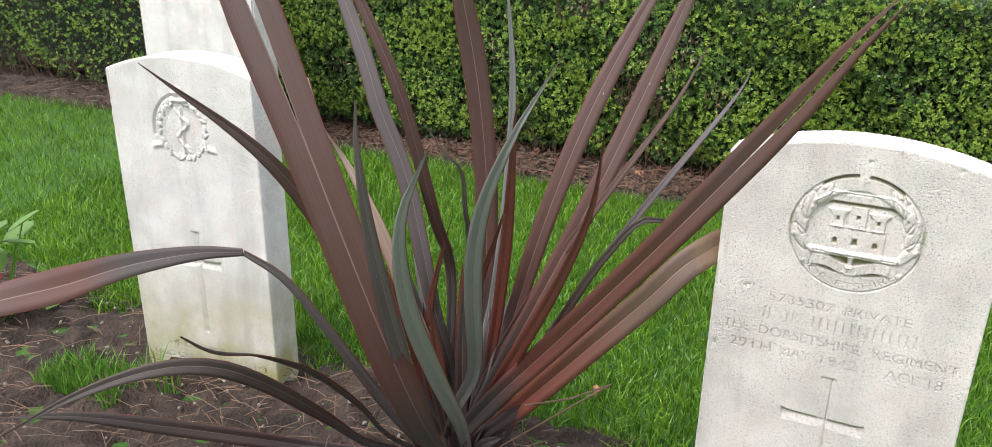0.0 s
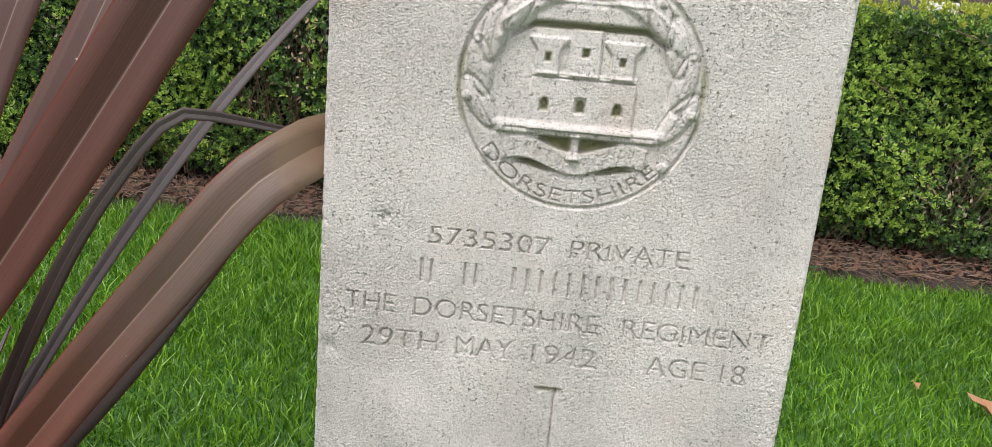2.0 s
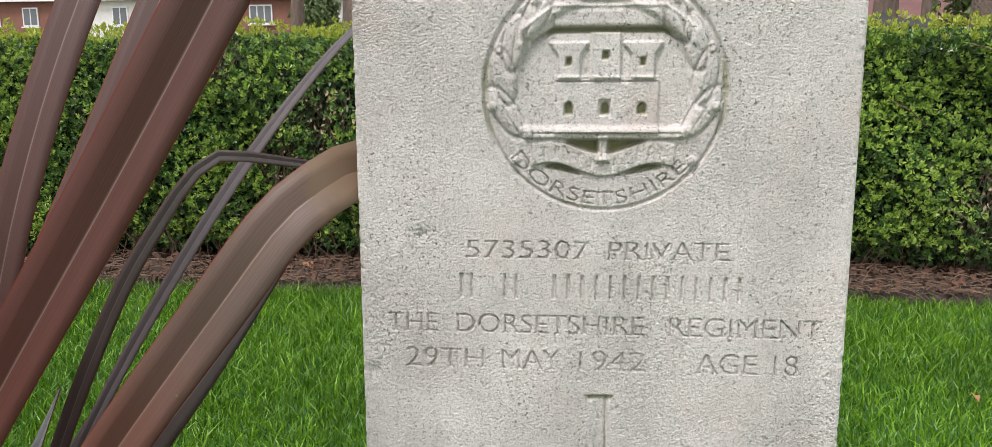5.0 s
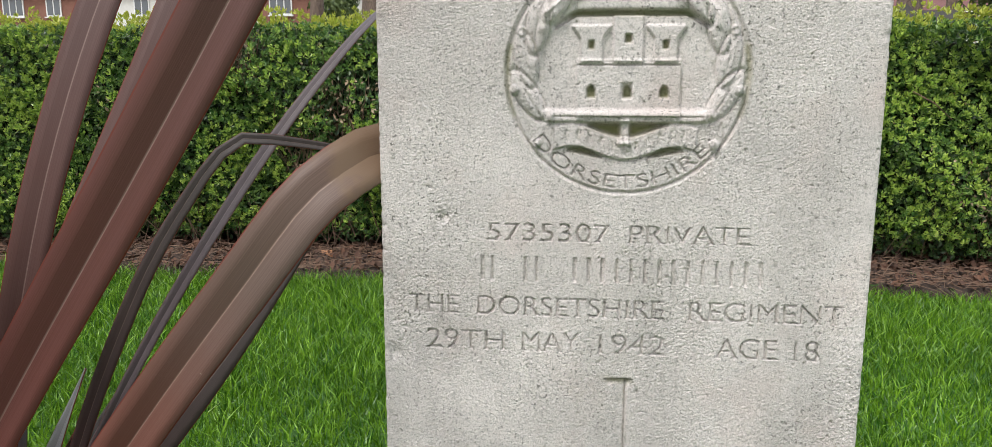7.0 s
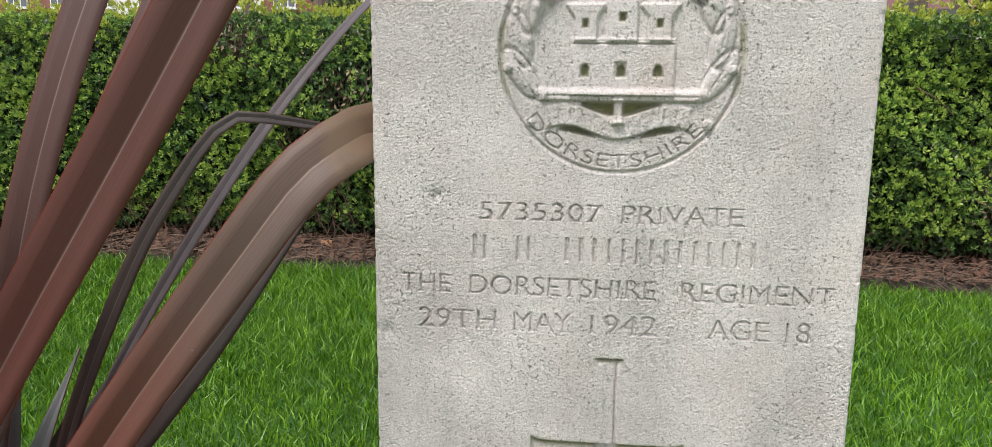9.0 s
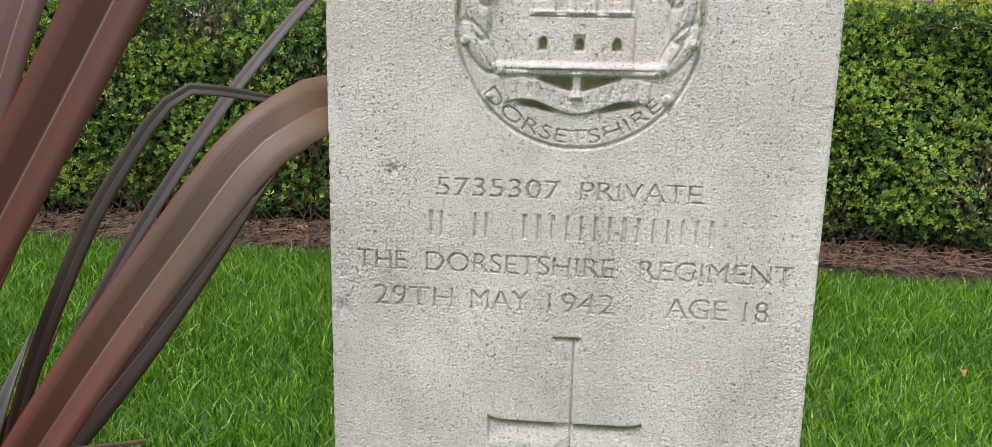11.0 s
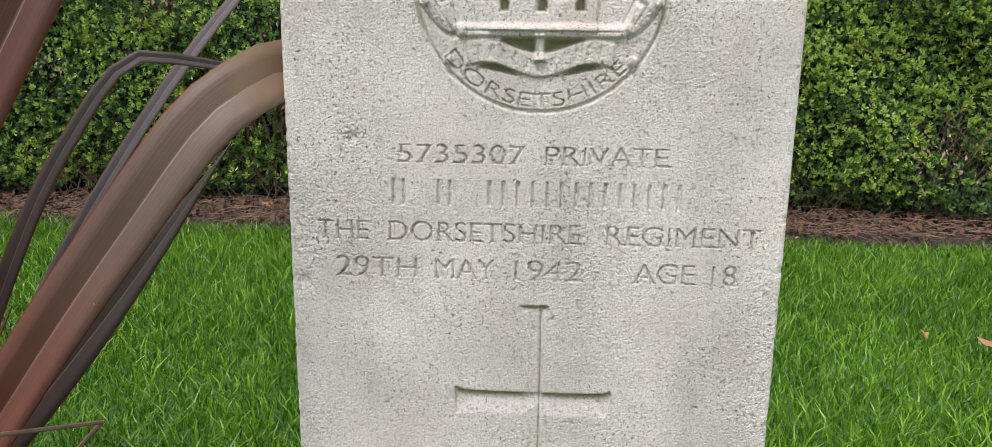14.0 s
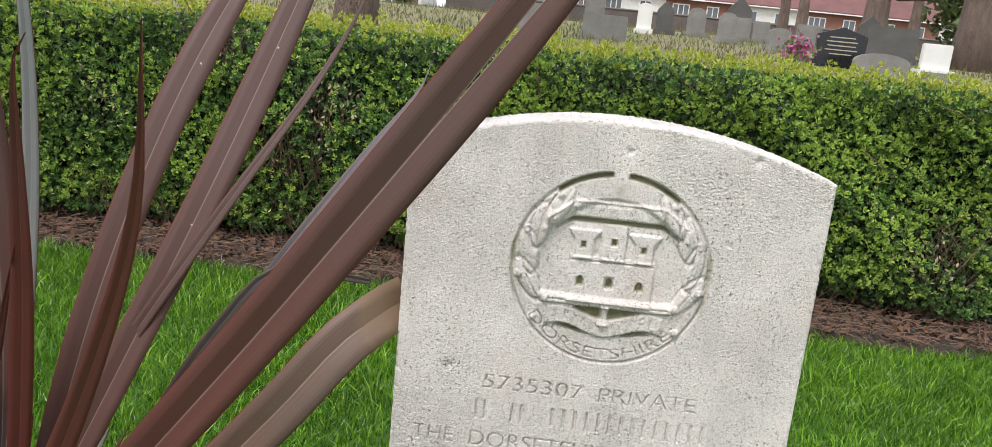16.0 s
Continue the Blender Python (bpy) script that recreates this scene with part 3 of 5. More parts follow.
class Relief:
    """A height field over a headstone's face: negative is cut in."""

    def __init__(self, width, z0, z1, step, shoulder, apex):
        self.nx, self.nz = int(round(width / step)) + 1, int(round((z1 - z0) / step)) + 1
        self.x = np.linspace(-width / 2, width / 2, self.nx)
        self.z = np.linspace(z0, z1, self.nz)
        if z0 < 0.22 and step < 0.001:
            # the foot needs no fine mesh
            fine = np.arange(0.235, z1 - step / 2, step)
            self.z = np.concatenate([np.linspace(z0, 0.235, 24)[:-1], fine, [z1]])
            self.nz = len(self.z)
        self.X, self.Z = np.meshgrid(self.x, self.z)
        bend = 0.72
        top = headstone_top(self.X, width / 2, shoulder, apex)
        self.Z = np.where(self.Z > bend, bend + (self.Z - bend) * (top - bend) / (z1 - bend), self.Z)
        self.top = top
        self.h = np.zeros_like(self.X)
        self.algae = np.zeros_like(self.X)

    def fill(self, mask, value, soft=1):
        self.h += value * blur(mask.astype(float), soft)

    def green(self, mask, amount=1.0, soft=2):
        """Algae settled in a damp cut."""
        self.algae = np.maximum(self.algae, amount * blur(mask.astype(float), soft))

    def triangles(self, tris, value, soft=1, serif=None):
        m = np.zeros_like(self.h)
        for t in tris:
            i0, i1 = np.searchsorted(self.x, [t[:, 0].min(), t[:, 0].max()])
            j0, j1 = np.searchsorted(self.z, [t[:, 1].min(), t[:, 1].max()])
            if i1 <= i0 or j1 <= j0:
                continue
            X, Z = self.X[j0:j1, i0:i1], self.Z[j0:j1, i0:i1]
            s = [(t[(k + 1) % 3, 0] - t[k, 0]) * (Z - t[k, 1]) - (t[(k + 1) % 3, 1] - t[k, 1]) * (X - t[k, 0]) for k in range(3)]
            inside = ((s[0] >= 0) & (s[1] >= 0) & (s[2] >= 0)) | ((s[0] <= 0) & (s[1] <= 0) & (s[2] <= 0))
            m[j0:j1, i0:i1] = np.maximum(m[j0:j1, i0:i1], inside)
        if serif:
            # the strokes' ends spread at the foot and at the head
            wide = m.copy()
            for k in (1, 2):
                wide[:, k:] = np.maximum(wide[:, k:], m[:, :-k])
                wide[:, :-k] = np.maximum(wide[:, :-k], m[:, k:])
            ends = ((self.Z > serif[0] - 0.001) & (self.Z < serif[0] + 0.0011)) | ((self.Z < serif[0] + serif[1] + 0.001) & (self.Z > serif[0] + serif[1] - 0.0011))
            m = np.where(ends, wide, m)
        self.fill(m, value, soft)

    def line(self, body, x0, x1, z, size, value=-0.0025, soft=0):
        """A line of capitals from x0 to x1 with its foot at z."""
        t = text_triangles(body, size)
        lo, hi = t[..., 0].min(), t[..., 0].max()
        t[..., 0] = x0 + (t[..., 0] - lo) * (x1 - x0) / (hi - lo)
        t[..., 1] += z
        self.triangles(t, value, soft, (z, size))

    def bars(self, x0, x1, z, size, count, value=-0.0024):
        """Upright bars in place of a line of letters."""
        m = np.zeros_like(self.h)
        for k in range(count):
            c = x0 + (k + 0.5) * (x1 - x0) / count
            m = np.maximum(m, (abs(self.X - c) < 0.0012) & (self.Z > z) & (self.Z < z + size))
        self.fill(m, value, 0)

    def cross(self, cx, top, bottom, arm_top, half, depth=0.005):
        """A sunk Latin cross: the cut is deepest under its upper edges and on one side of the shaft, and flares at the ends."""
        dx, dz = self.X - cx, self.Z
        w = 0.0078 + 0.0045 * np.exp(-np.clip(top - dz, 0, 1) / 0.0028)
        u = np.clip((dx + w) / (2 * w), 0, 1)
        shaft = np.minimum(u / 0.86, (1 - u) / 0.14) * (abs(dx) < w) * (dz < top) * (dz > bottom) * 0.55
        head = np.clip(1 - (top - dz) / 0.006, 0, 1) * np.clip((top - dz) / 0.0012, 0, 1) * (abs(dx) < w) * (dz < top)
        flare = 0.0040 * np.exp(-np.clip(half - abs(dx), 0, 1) / 0.0045)
        d = arm_top + flare - dz
        tall = 0.0195 + 2 * flare
        arm = np.minimum(np.clip(d / 0.0020, 0, 1), np.clip((tall - d) / (tall - 0.002), 0, 1)) * np.clip((half - abs(dx)) / 0.0012, 0, 1)
        line = 0.5 * np.exp(-((dx - 0.0056) / 0.0008) ** 2) * (dz < top) * (dz > bottom)
        self.h -= depth * (np.maximum(np.maximum(shaft, head), arm) + line)
        edge = (abs(d - 0.0026) < 0.0026) & (abs(dx) < half) & (abs(dx) > 0.008)
        self.green(edge | ((abs(top - dz - 0.0015) < 0.0018) & (abs(dx) < w)), 0.9, 2)
        self.green((d > 0.002) & (d < 0.011) & (abs(dx) < half) & (abs(dx) > half - 0.012), 0.35, 5)

    def arc_text(self, body, cx, cz, r, a0, a1, size, value):
        """Capitals set round the lower part of a ring, from angle a0 to a1."""
        t = text_triangles(body, size)
        lo, hi = t[..., 0].min(), t[..., 0].max()
        ang = a0 + (t[..., 0] - lo) / (hi - lo) * (a1 - a0)
        rad = r - t[..., 1]
        self.triangles(np.stack([cx + rad * np.cos(ang), cz + rad * np.sin(ang)], -1), value, 0)

    def weather(self, seed, pits):
        rng = np.random.default_rng(seed)
        a = rng.normal(0, 1, self.h.shape)
        fine = blur(a, 1)
        fine /= fine.std()
        coarse = blur(rng.normal(0, 1, self.h.shape), 9)
        coarse /= coarse.std()
        patch = blur(rng.normal(0, 1, self.h.shape), 40)
        patch = np.clip(0.8 + 0.25 * patch / patch.std(), 0.4, 1.3)
        mid = blur(rng.normal(0, 1, self.h.shape), 3)
        mid /= mid.std()
        grit = np.clip(patch, 0.5, 1.3)
        self.h += grit * pits * (0.62 * a + 0.10 * fine + 0.03 * mid - 4.2 * np.clip(fine - 1.55, 0, 2) - 1.6 * np.clip(mid - 2.1, 0, 2)) + pits * 0.08 * coarse
        # worn, chipped margins
        edge = np.minimum(abs(self.X - self.x[0]), abs(self.X - self.x[-1]))
        edge = np.minimum(edge, self.top - self.Z)
        self.h -= 0.0009 * np.clip(mid + 0.5 * coarse - 0.9, 0, 2) * np.exp(-edge / 0.005)


def headstone_mesh(rel, thick):
    """The relief as a front face with rounded edges, then sides and a back."""
    half = rel.x[-1]
    e = np.minimum(half - abs(rel.X), rel.top - rel.Z).clip(0, 0.004)
    Y = -rel.h + 0.004 - np.sqrt(np.maximum(0.004 ** 2 - (0.004 - e) ** 2, 0))
    idx = np.arange(rel.X.size).reshape(rel.X.shape)
    verts = np.stack([rel.X, Y, rel.Z], -1).reshape(-1, 3).tolist()
    faces = np.stack([idx[:-1, :-1], idx[:-1, 1:], idx[1:, 1:], idx[1:, :-1]], -1).reshape(-1, 4).tolist()
    ring = idx[:, 0].tolist() + idx[-1, 1:-1].tolist() + idx[::-1, -1].tolist()
    rng = np.random.default_rng(3)
    prev = ring
    for depth, ins in ((0.012, 0), (thick * 0.35, 0), (thick * 0.7, 0), (thick - 0.005, 0), (thick, 0.004)):
        start = len(verts)
        for k in ring:
            x, _, z = verts[k]
            verts.append((x * (1 - ins / half) + rng.normal(0, 0.0003), depth, z - ins + rng.normal(0, 0.0004)))
        row = list(range(start, start + len(ring)))
        for k in range(len(ring) - 1):
            faces.append((prev[k], prev[k + 1], row[k + 1], row[k]))
        prev = row
    faces.append(tuple(prev))
    return verts, faces


def regiment_badge(rel, cx, cz, r):
    """A round badge cut in low relief: a wreath ring, a three-towered castle and scrolls."""
    X, Z = rel.X - cx, rel.Z - cz
    rho = np.hypot(X, Z)
    # sunk ground inside the wreath
    rel.fill((rho < r * 0.72) & (Z > -0.30 * r), -0.0034, 2)
    # outer groove, broken at the crown
    groove = (abs(rho - r * 0.985) < np.where(Z > 0, 0.0016, 0.0011)) & ~((abs(X) < 0.008) & (Z > 0))
    rel.fill(groove, -0.0028, 1)
    deep = (rho < r * 0.99) & (rho > r * 0.945) & (Z > 0.60 * r) & (abs(X) > 0.007) & (abs(X) < 0.055)
    rel.fill(deep, -0.0058, 1)
    rel.green(deep, 0.9, 2)
    rel.green(groove & (Z < 0.25 * r) & (Z > -0.35 * r), 0.8, 2)
    # leaves of the wreath
    for side in (-1, 1):
        for k in range(4):
            a = radians(90 - side * (42 + 20 * k))
            c, s = 0.83 * r * math.cos(a), 0.83 * r * math.sin(a)
            t = a + side * radians(70)
            u = (X - c) * math.cos(t) + (Z - s) * math.sin(t)
            w = -(X - c) * math.sin(t) + (Z - s) * math.cos(t)
            d = (u / 0.020) ** 2 + (w / 0.0080) ** 2
            rel.h += 0.0030 * np.sqrt(np.clip(1 - d, 0, 1))
            rel.h -= 0.0009 * np.exp(-(w / 0.0009) ** 2) * (d < 0.8)
            rel.h -= 0.0018 * np.exp(-((d - 1.25) / 0.25) ** 2) * (rho < r)
        for k in range(4):
            a = radians(90 - side * (38 + 30 * k))
            c, s = 0.93 * r * math.cos(a), 0.93 * r * math.sin(a)
            rel.h += 0.0035 * np.sqrt(np.clip(1 - ((X - c) ** 2 + (Z - s) ** 2) / 0.0040 ** 2, 0, 1))
    # upper scroll: a straight band whose ends fall to the wreath
    drop = 0.62 * np.clip(abs(X - 0.003) - 0.041, 0, 1)
    band = (abs(Z - 0.0540 + drop) < 0.0068) & (abs(X - 0.003) < 0.066)
    rel.fill(band, 0.0026, 2)
    rel.fill((abs(abs(X - 0.003) - 0.041) < 0.0009) & band, -0.0014, 1)
    rel.h += 0.0022 * np.exp(-((Z - 0.0625 + drop * 1.2) / 0.0016) ** 2) * (abs(X) < 0.062)
    shade = (abs(Z - 0.0450 + drop) < 0.0019) & (abs(X - 0.003) < 0.058)
    rel.fill(shade, -0.0048, 1)
    rel.green(shade & (abs(X - 0.003) < 0.046), 0.95, 2)
    # castle: a curtain wall and three towers, the outer two with flared heads
    wall = (abs(X - 0.002) < 0.0392) & (Z > -0.0320) & (Z < 0.0085)
    rel.fill(wall, 0.0029, 1)
    rel.h += 0.0016 * np.exp(-((Z - 0.0100) / 0.0012) ** 2) * (abs(X - 0.002) < 0.0392)
    rel.fill((abs(X - 0.002) < 0.0385) & (abs(Z - 0.0072) < 0.0008), -0.0026, 0)
    for tx, wd, zt in ((-0.0262, 0.0085, 0.0365), (0.0012, 0.0112, 0.0440), (0.0288, 0.0085, 0.0365)):
        flare = 0.0062 * np.clip((Z - 0.0265) / 0.0085, 0, 1) if wd < 0.01 else 0.0
        rel.fill((abs(X - tx) < wd + flare) & (Z >= 0.0085) & (Z < zt), 0.0035, 1)
        wz = 0.0265 if wd > 0.01 else 0.0215
        up = (abs(X - tx) < 0.0022) & (abs(Z - wz) < 0.0030)
        low = (abs(X - tx) < 0.0031 * np.sqrt(np.clip(1 - ((Z + 0.0128) / 0.0045).clip(0, 1) ** 2, 0, 1))) & (Z > -0.0175) & (Z < -0.0075)
        rel.fill(up | low, -0.0046, 1)
        rel.green(up | low, 0.8, 1)
    rel.fill((abs(X - 0.001) < 0.0042) & (Z > -0.0185) & (Z < -0.0065), -0.0028, 1)
    # ground bar with knobs
    rel.fill((abs(X - 0.002) < 0.059) & (abs(Z + 0.0318) < 0.0042), 0.0034, 1)
    rel.fill((abs(X - 0.002) < 0.057) & (abs(Z + 0.0318) < 0.0006), -0.0012, 0)
    for side in (-1, 1):
        rel.h += 0.0038 * np.sqrt(np.clip(1 - ((X - 0.002 - side * 0.0605) ** 2 + (Z + 0.0310) ** 2) / 0.0052 ** 2, 0, 1))
    # lower scroll: raised at both sides, sagging in the middle
    lift = 0.5 - 0.5 * np.cos(np.clip(X / 0.040, -1.35, 1.35) * math.pi)
    wave = -0.0560 + 0.0100 * lift
    rel.fill((abs(Z - wave) < 0.0085) & (abs(X) < 0.054), 0.0024, 1)
    gap = (Z > wave + 0.0088) & (Z < -0.0372) & (abs(X - 0.002) < 0.030) & (abs(X) > 0.0034)
    rel.fill(gap, -0.0058, 1)
    rel.green(gap, 0.95, 2)
    bow = (abs(Z - wave + 0.0098 + 0.0012 * (abs(X) / 0.03)) < 0.0021 * np.clip(1 - ((abs(X) - 0.031) / 0.015) ** 2, 0, 1)) & (abs(X) < 0.046) & (abs(X) > 0.016)
    rel.fill(bow, -0.0060, 1)
    rel.green(bow, 0.95, 2)
    rel.h -= 0.0015 * np.exp(-((Z - wave + 0.0092) / 0.0009) ** 2) * (abs(X) < 0.048)
    rel.fill((abs(X) < 0.0036) & (Z > -0.0530) & (Z < -0.0330), 0.0030, 1)
    rel.fill((abs(X) < 0.0052) & (abs(Z + 0.0520) < 0.0016), 0.0018, 1)
    for k in range(11):
        bx = (k - 5) * 0.0088
        bz = -0.0560 + 0.0100 * (0.5 - 0.5 * math.cos(bx / 0.040 * math.pi))
        rel.fill((abs(X - bx) < 0.0011) & (abs(Z - bz) < 0.0042), -0.0011, 1)
    # name band
    rel.arc_text("DORSETSHIRE", cx, cz, 0.0868, radians(216), radians(318), 0.0112, -0.0023)
    # spike of the crown
    rel.h += 0.0024 * np.exp(-(X / 0.005) ** 2) * np.exp(-((Z - 0.90 * r) / (0.10 * r)) ** 2)


def anchor_badge(rel, cx, cz, r):
    """A crowned oval badge: a wreath round a twined device, cut in low relief."""
    X, Z = rel.X - cx, rel.Z - cz
    rho, ang = np.hypot(X / 0.92, Z), np.arctan2(Z, X)
    rel.fill((abs(rho - r) < 0.0026) & (Z > -0.2 * r) & (X < 0.5 * r), -0.0038, 1)
    rel.fill((rho < r * 0.70), -0.0016, 2)
    rng = np.random.default_rng(28)
    for k in range(22):
        a = radians(110 + 320 * k / 21)
        c, q = 0.80 * r * 0.92 * math.cos(a), 0.80 * r * math.sin(a)
        t = a + radians(90 + rng.uniform(-55, 55))
        u = (X - c) * math.cos(t) + (Z - q) * math.sin(t)
        w = -(X - c) * math.sin(t) + (Z - q) * math.cos(t)
        d = (u / rng.uniform(0.007, 0.012)) ** 2 + (w / rng.uniform(0.003, 0.005)) ** 2
        rel.h += 0.0018 * np.sqrt(np.clip(1 - d, 0, 1))
        rel.h -= 0.0012 * np.exp(-((d - 1.4) / 0.4) ** 2) * (rho < r * 0.97)
    twine = abs(X - 0.013 * np.sin(Z / 0.0105)) < 0.0048
    rel.fill(twine & (abs(Z) < 0.62 * r), 0.0026, 1)
    rel.fill((abs(X) < 0.0028) & (abs(Z) < 0.66 * r), 0.0030, 1)
    for zz, half in ((0.86, 0.024), (1.02, 0.018), (1.15, 0.009)):
        rel.fill((abs(X) < half) & (abs(Z - zz * r) < 0.0045), 0.0036, 1)
        rel.fill((abs(X) < half) & (abs(Z - zz * r + 0.0065) < 0.0018), -0.0038, 1)
    for side in (-1, 1):
        rel.fill((abs(X - side * 0.86 * r) < 0.014) & (abs(Z + 0.30 * r + side * 0.2 * X) < 0.005), 0.003, 2)


def carved_stone(verts, faces, material, badge, lines, cross_top, at, algae):
    """Splits the carved front into badge, inscription and cross; the slab is the rest."""
    home = new("headstone")
    home.matrix_world = pose(at[0], at[1], at[2], 0, 0, at[3])
    v = np.array(verts)
    damp = np.zeros(len(v))
    damp[:algae.size] = algae.ravel()
    first = np.array([f[0] for f in faces])
    flat = np.array([len(f) <= 4 for f in faces]) & (v[first, 1] < 0.0115)
    x, z = v[first, 0], v[first, 2]
    in_badge = flat & (np.hypot(x - badge[0], z - badge[1]) < badge[2])
    in_lines = flat & (z > lines[0]) & (z < lines[1]) & (abs(x) < 0.178) & ~in_badge
    in_cross = flat & ~in_lines & (abs(x) < 0.07) & (z > 0.14) & (z < cross_top)
    rest = ~(in_badge | in_lines | in_cross)
    for name, pick in (("slab", rest), ("badge", in_badge), ("inscription", in_lines), ("cross", in_cross)):
        fs = [faces[k] for k in np.nonzero(pick)[0]]
        used = np.unique(np.concatenate([np.asarray(f) for f in fs]))
        back = -np.ones(len(v), dtype=int)
        back[used] = np.arange(len(used))
        ob = mesh_object(name, v[used].tolist(), [tuple(back[list(f)].tolist()) for f in fs], material, home, True)
        layer = ob.data.attributes.new("algae", "FLOAT", "POINT")
        layer.data.foreach_set("value", damp[used].astype(np.float32))
    return home


def build_headstone():
    rel = Relief(0.381, -0.12, 0.823, 0.00068, 0.787, 0.823)
    regiment_badge(rel, 0.0015, 0.686, 0.0915)
    rel.line("5735307", -0.104, -0.008, 0.556, 0.0155)
    rel.line("PRIVATE", 0.008, 0.099, 0.556, 0.0155)
    rel.bars(-0.112, -0.096, 0.5235, 0.020, 2)
    rel.bars(-0.078, -0.060, 0.5235, 0.020, 2)
    rel.bars(-0.040, 0.114, 0.5235, 0.020, 14)
    rel.line("THE", -0.168, -0.128, 0.495, 0.0165)
    rel.line("DORSETSHIRE", -0.112, 0.036, 0.495, 0.0165)
    rel.line("REGIMENT", 0.056, 0.172, 0.495, 0.0165)
    rel.line("29TH", -0.154, -0.090, 0.465, 0.0175)
    rel.line("MAY", -0.076, -0.030, 0.465, 0.0175)
    rel.line("1942", -0.014, 0.038, 0.465, 0.0175)
    rel.line("AGE 18", 0.078, 0.156, 0.465, 0.0175)
    rel.cross(0.002, 0.4445, 0.17, 0.3715, 0.0625)
    rel.weather(4, 0.00042)
    # an old chip and a plugged hole
    rng = np.random.default_rng(15)
    worn = blur(rng.normal(0, 1, rel.h.shape), 1)
    worn /= worn.std()
    for x, z, sx, sz, amount in ((0.085, 0.772, 0.034, 0.014, 0.0005), (-0.176, 0.49, 0.010, 0.04, 0.0005), (0.176, 0.47, 0.008, 0.06, 0.0003), (-0.139, 0.574, 0.012, 0.012, 0.0006)):
        rel.h -= amount * np.clip(worn + 0.4, 0, 2.5) * np.exp(-((rel.X - x) / sx) ** 2 - ((rel.Z - z) / sz) ** 2)
    for x, z, s in ((-0.139, 0.574, 0.004), (0.006, 0.797, 0.003), (0.12, 0.80, 0.004), (-0.18, 0.46, 0.006)):
        rel.h -= 0.0025 * np.exp(-((rel.X - x) ** 2 + (rel.Z - z) ** 2) / s ** 2)
    v, f = headstone_mesh(rel, 0.076)
    ob = carved_stone(v, f, STONE, (0.0015, 0.686, 0.0935), (0.455, 0.578), 0.447, (0, 0, 0, 0), rel.algae)
    tagged(ob, "weathered grey-white war grave headstone with carved castle badge and cross", "headstone", "war grave headstones")


def build_headstone_white():
    rel = Relief(0.381, -0.12, 0.826, 0.0016, 0.789, 0.826)
    anchor_badge(rel, 0.0, 0.66, 0.082)
    rel.cross(0.0, 0.415, 0.15, 0.343, 0.062, 0.005)
    rel.h *= 1.7
    rel.line("HE DID HIS DUTY", -0.115, 0.115, 0.093, 0.016, -0.0035)
    rel.line("GOD CALLED HIM TO REST", -0.165, 0.165, 0.062, 0.016, -0.0035)
    rel.bars(-0.06, 0.06, 0.535, 0.014, 10, -0.0008)
    rel.weather(8, 0.0003)
    v, f = headstone_mesh(rel, 0.10)
    ob = carved_stone(v, f, STONE_WHITE, (0.0, 0.672, 0.090), (0.055, 0.112), 0.418, (-1.405, 0.055, -0.012, 9), rel.algae)
    tagged(ob, "pale headstone with a crowned badge, algae-stained foot", "headstone", "war grave headstones")


def build_memorial():
    """A larger pale stone close to the hedge."""
    m = part("headstone", slab_bm([(-0.36, -0.1), (0.30, -0.1), (0.30, 1.22), (0.15, 1.27), (-0.03, 1.285), (-0.21, 1.27), (-0.36, 1.22)], 0.16, 0.008), STONE_WHITE, None)
    m.matrix_world = pose(-2.98, 1.66, 0.0, 0, 0, 6)
    tagged(m, "tall plain pale stone headstone beside the hedge", "headstone", "war grave headstones")


build_headstone()
build_headstone_white()
build_memorial()


# ---- bronze flax ----
flax = thing("flax_plant", (-0.715, 0.10, 0.0), "bronze-purple flax plant with long sword-shaped leaves in the bed", "plant")
FLAX_HOME = flax.matrix_world.inverted()


def curve_through(points, n):
    """A smooth path through points, evenly stepped."""
    p = [Vector(q) for q in points]
    p = [p[0] * 2 - p[1]] + p + [p[-1] * 2 - p[-2]]
    dense = []
    for i in range(1, len(p) - 2):
        for k in range(12):
            t = k / 12
            a, b, c, d = p[i - 1], p[i], p[i + 1], p[i + 2]
            dense.append(0.5 * ((2 * b) + (c - a) * t + (2 * a - 5 * b + 4 * c - d) * t * t + (3 * b - a - 3 * c + d) * t ** 3))
    dense.append(p[-2])
    for _ in range(3):
        dense = [dense[0]] + [(dense[i - 1] + 2 * dense[i] + dense[i + 1]) / 4 for i in range(1, len(dense) - 1)] + [dense[-1]]
    run = [0.0]
    for a, b in zip(dense, dense[1:]):
        run.append(run[-1] + (b - a).length)
    out, j = [], 0
    for k in range(n):
        s = run[-1] * k / (n - 1)
        while j < len(run) - 2 and run[j + 1] < s:
            j += 1
        f = (s - run[j]) / max(run[j + 1] - run[j], 1e-9)
        out.append(dense[j].lerp(dense[j + 1], min(max(f, 0), 1)))
    return out


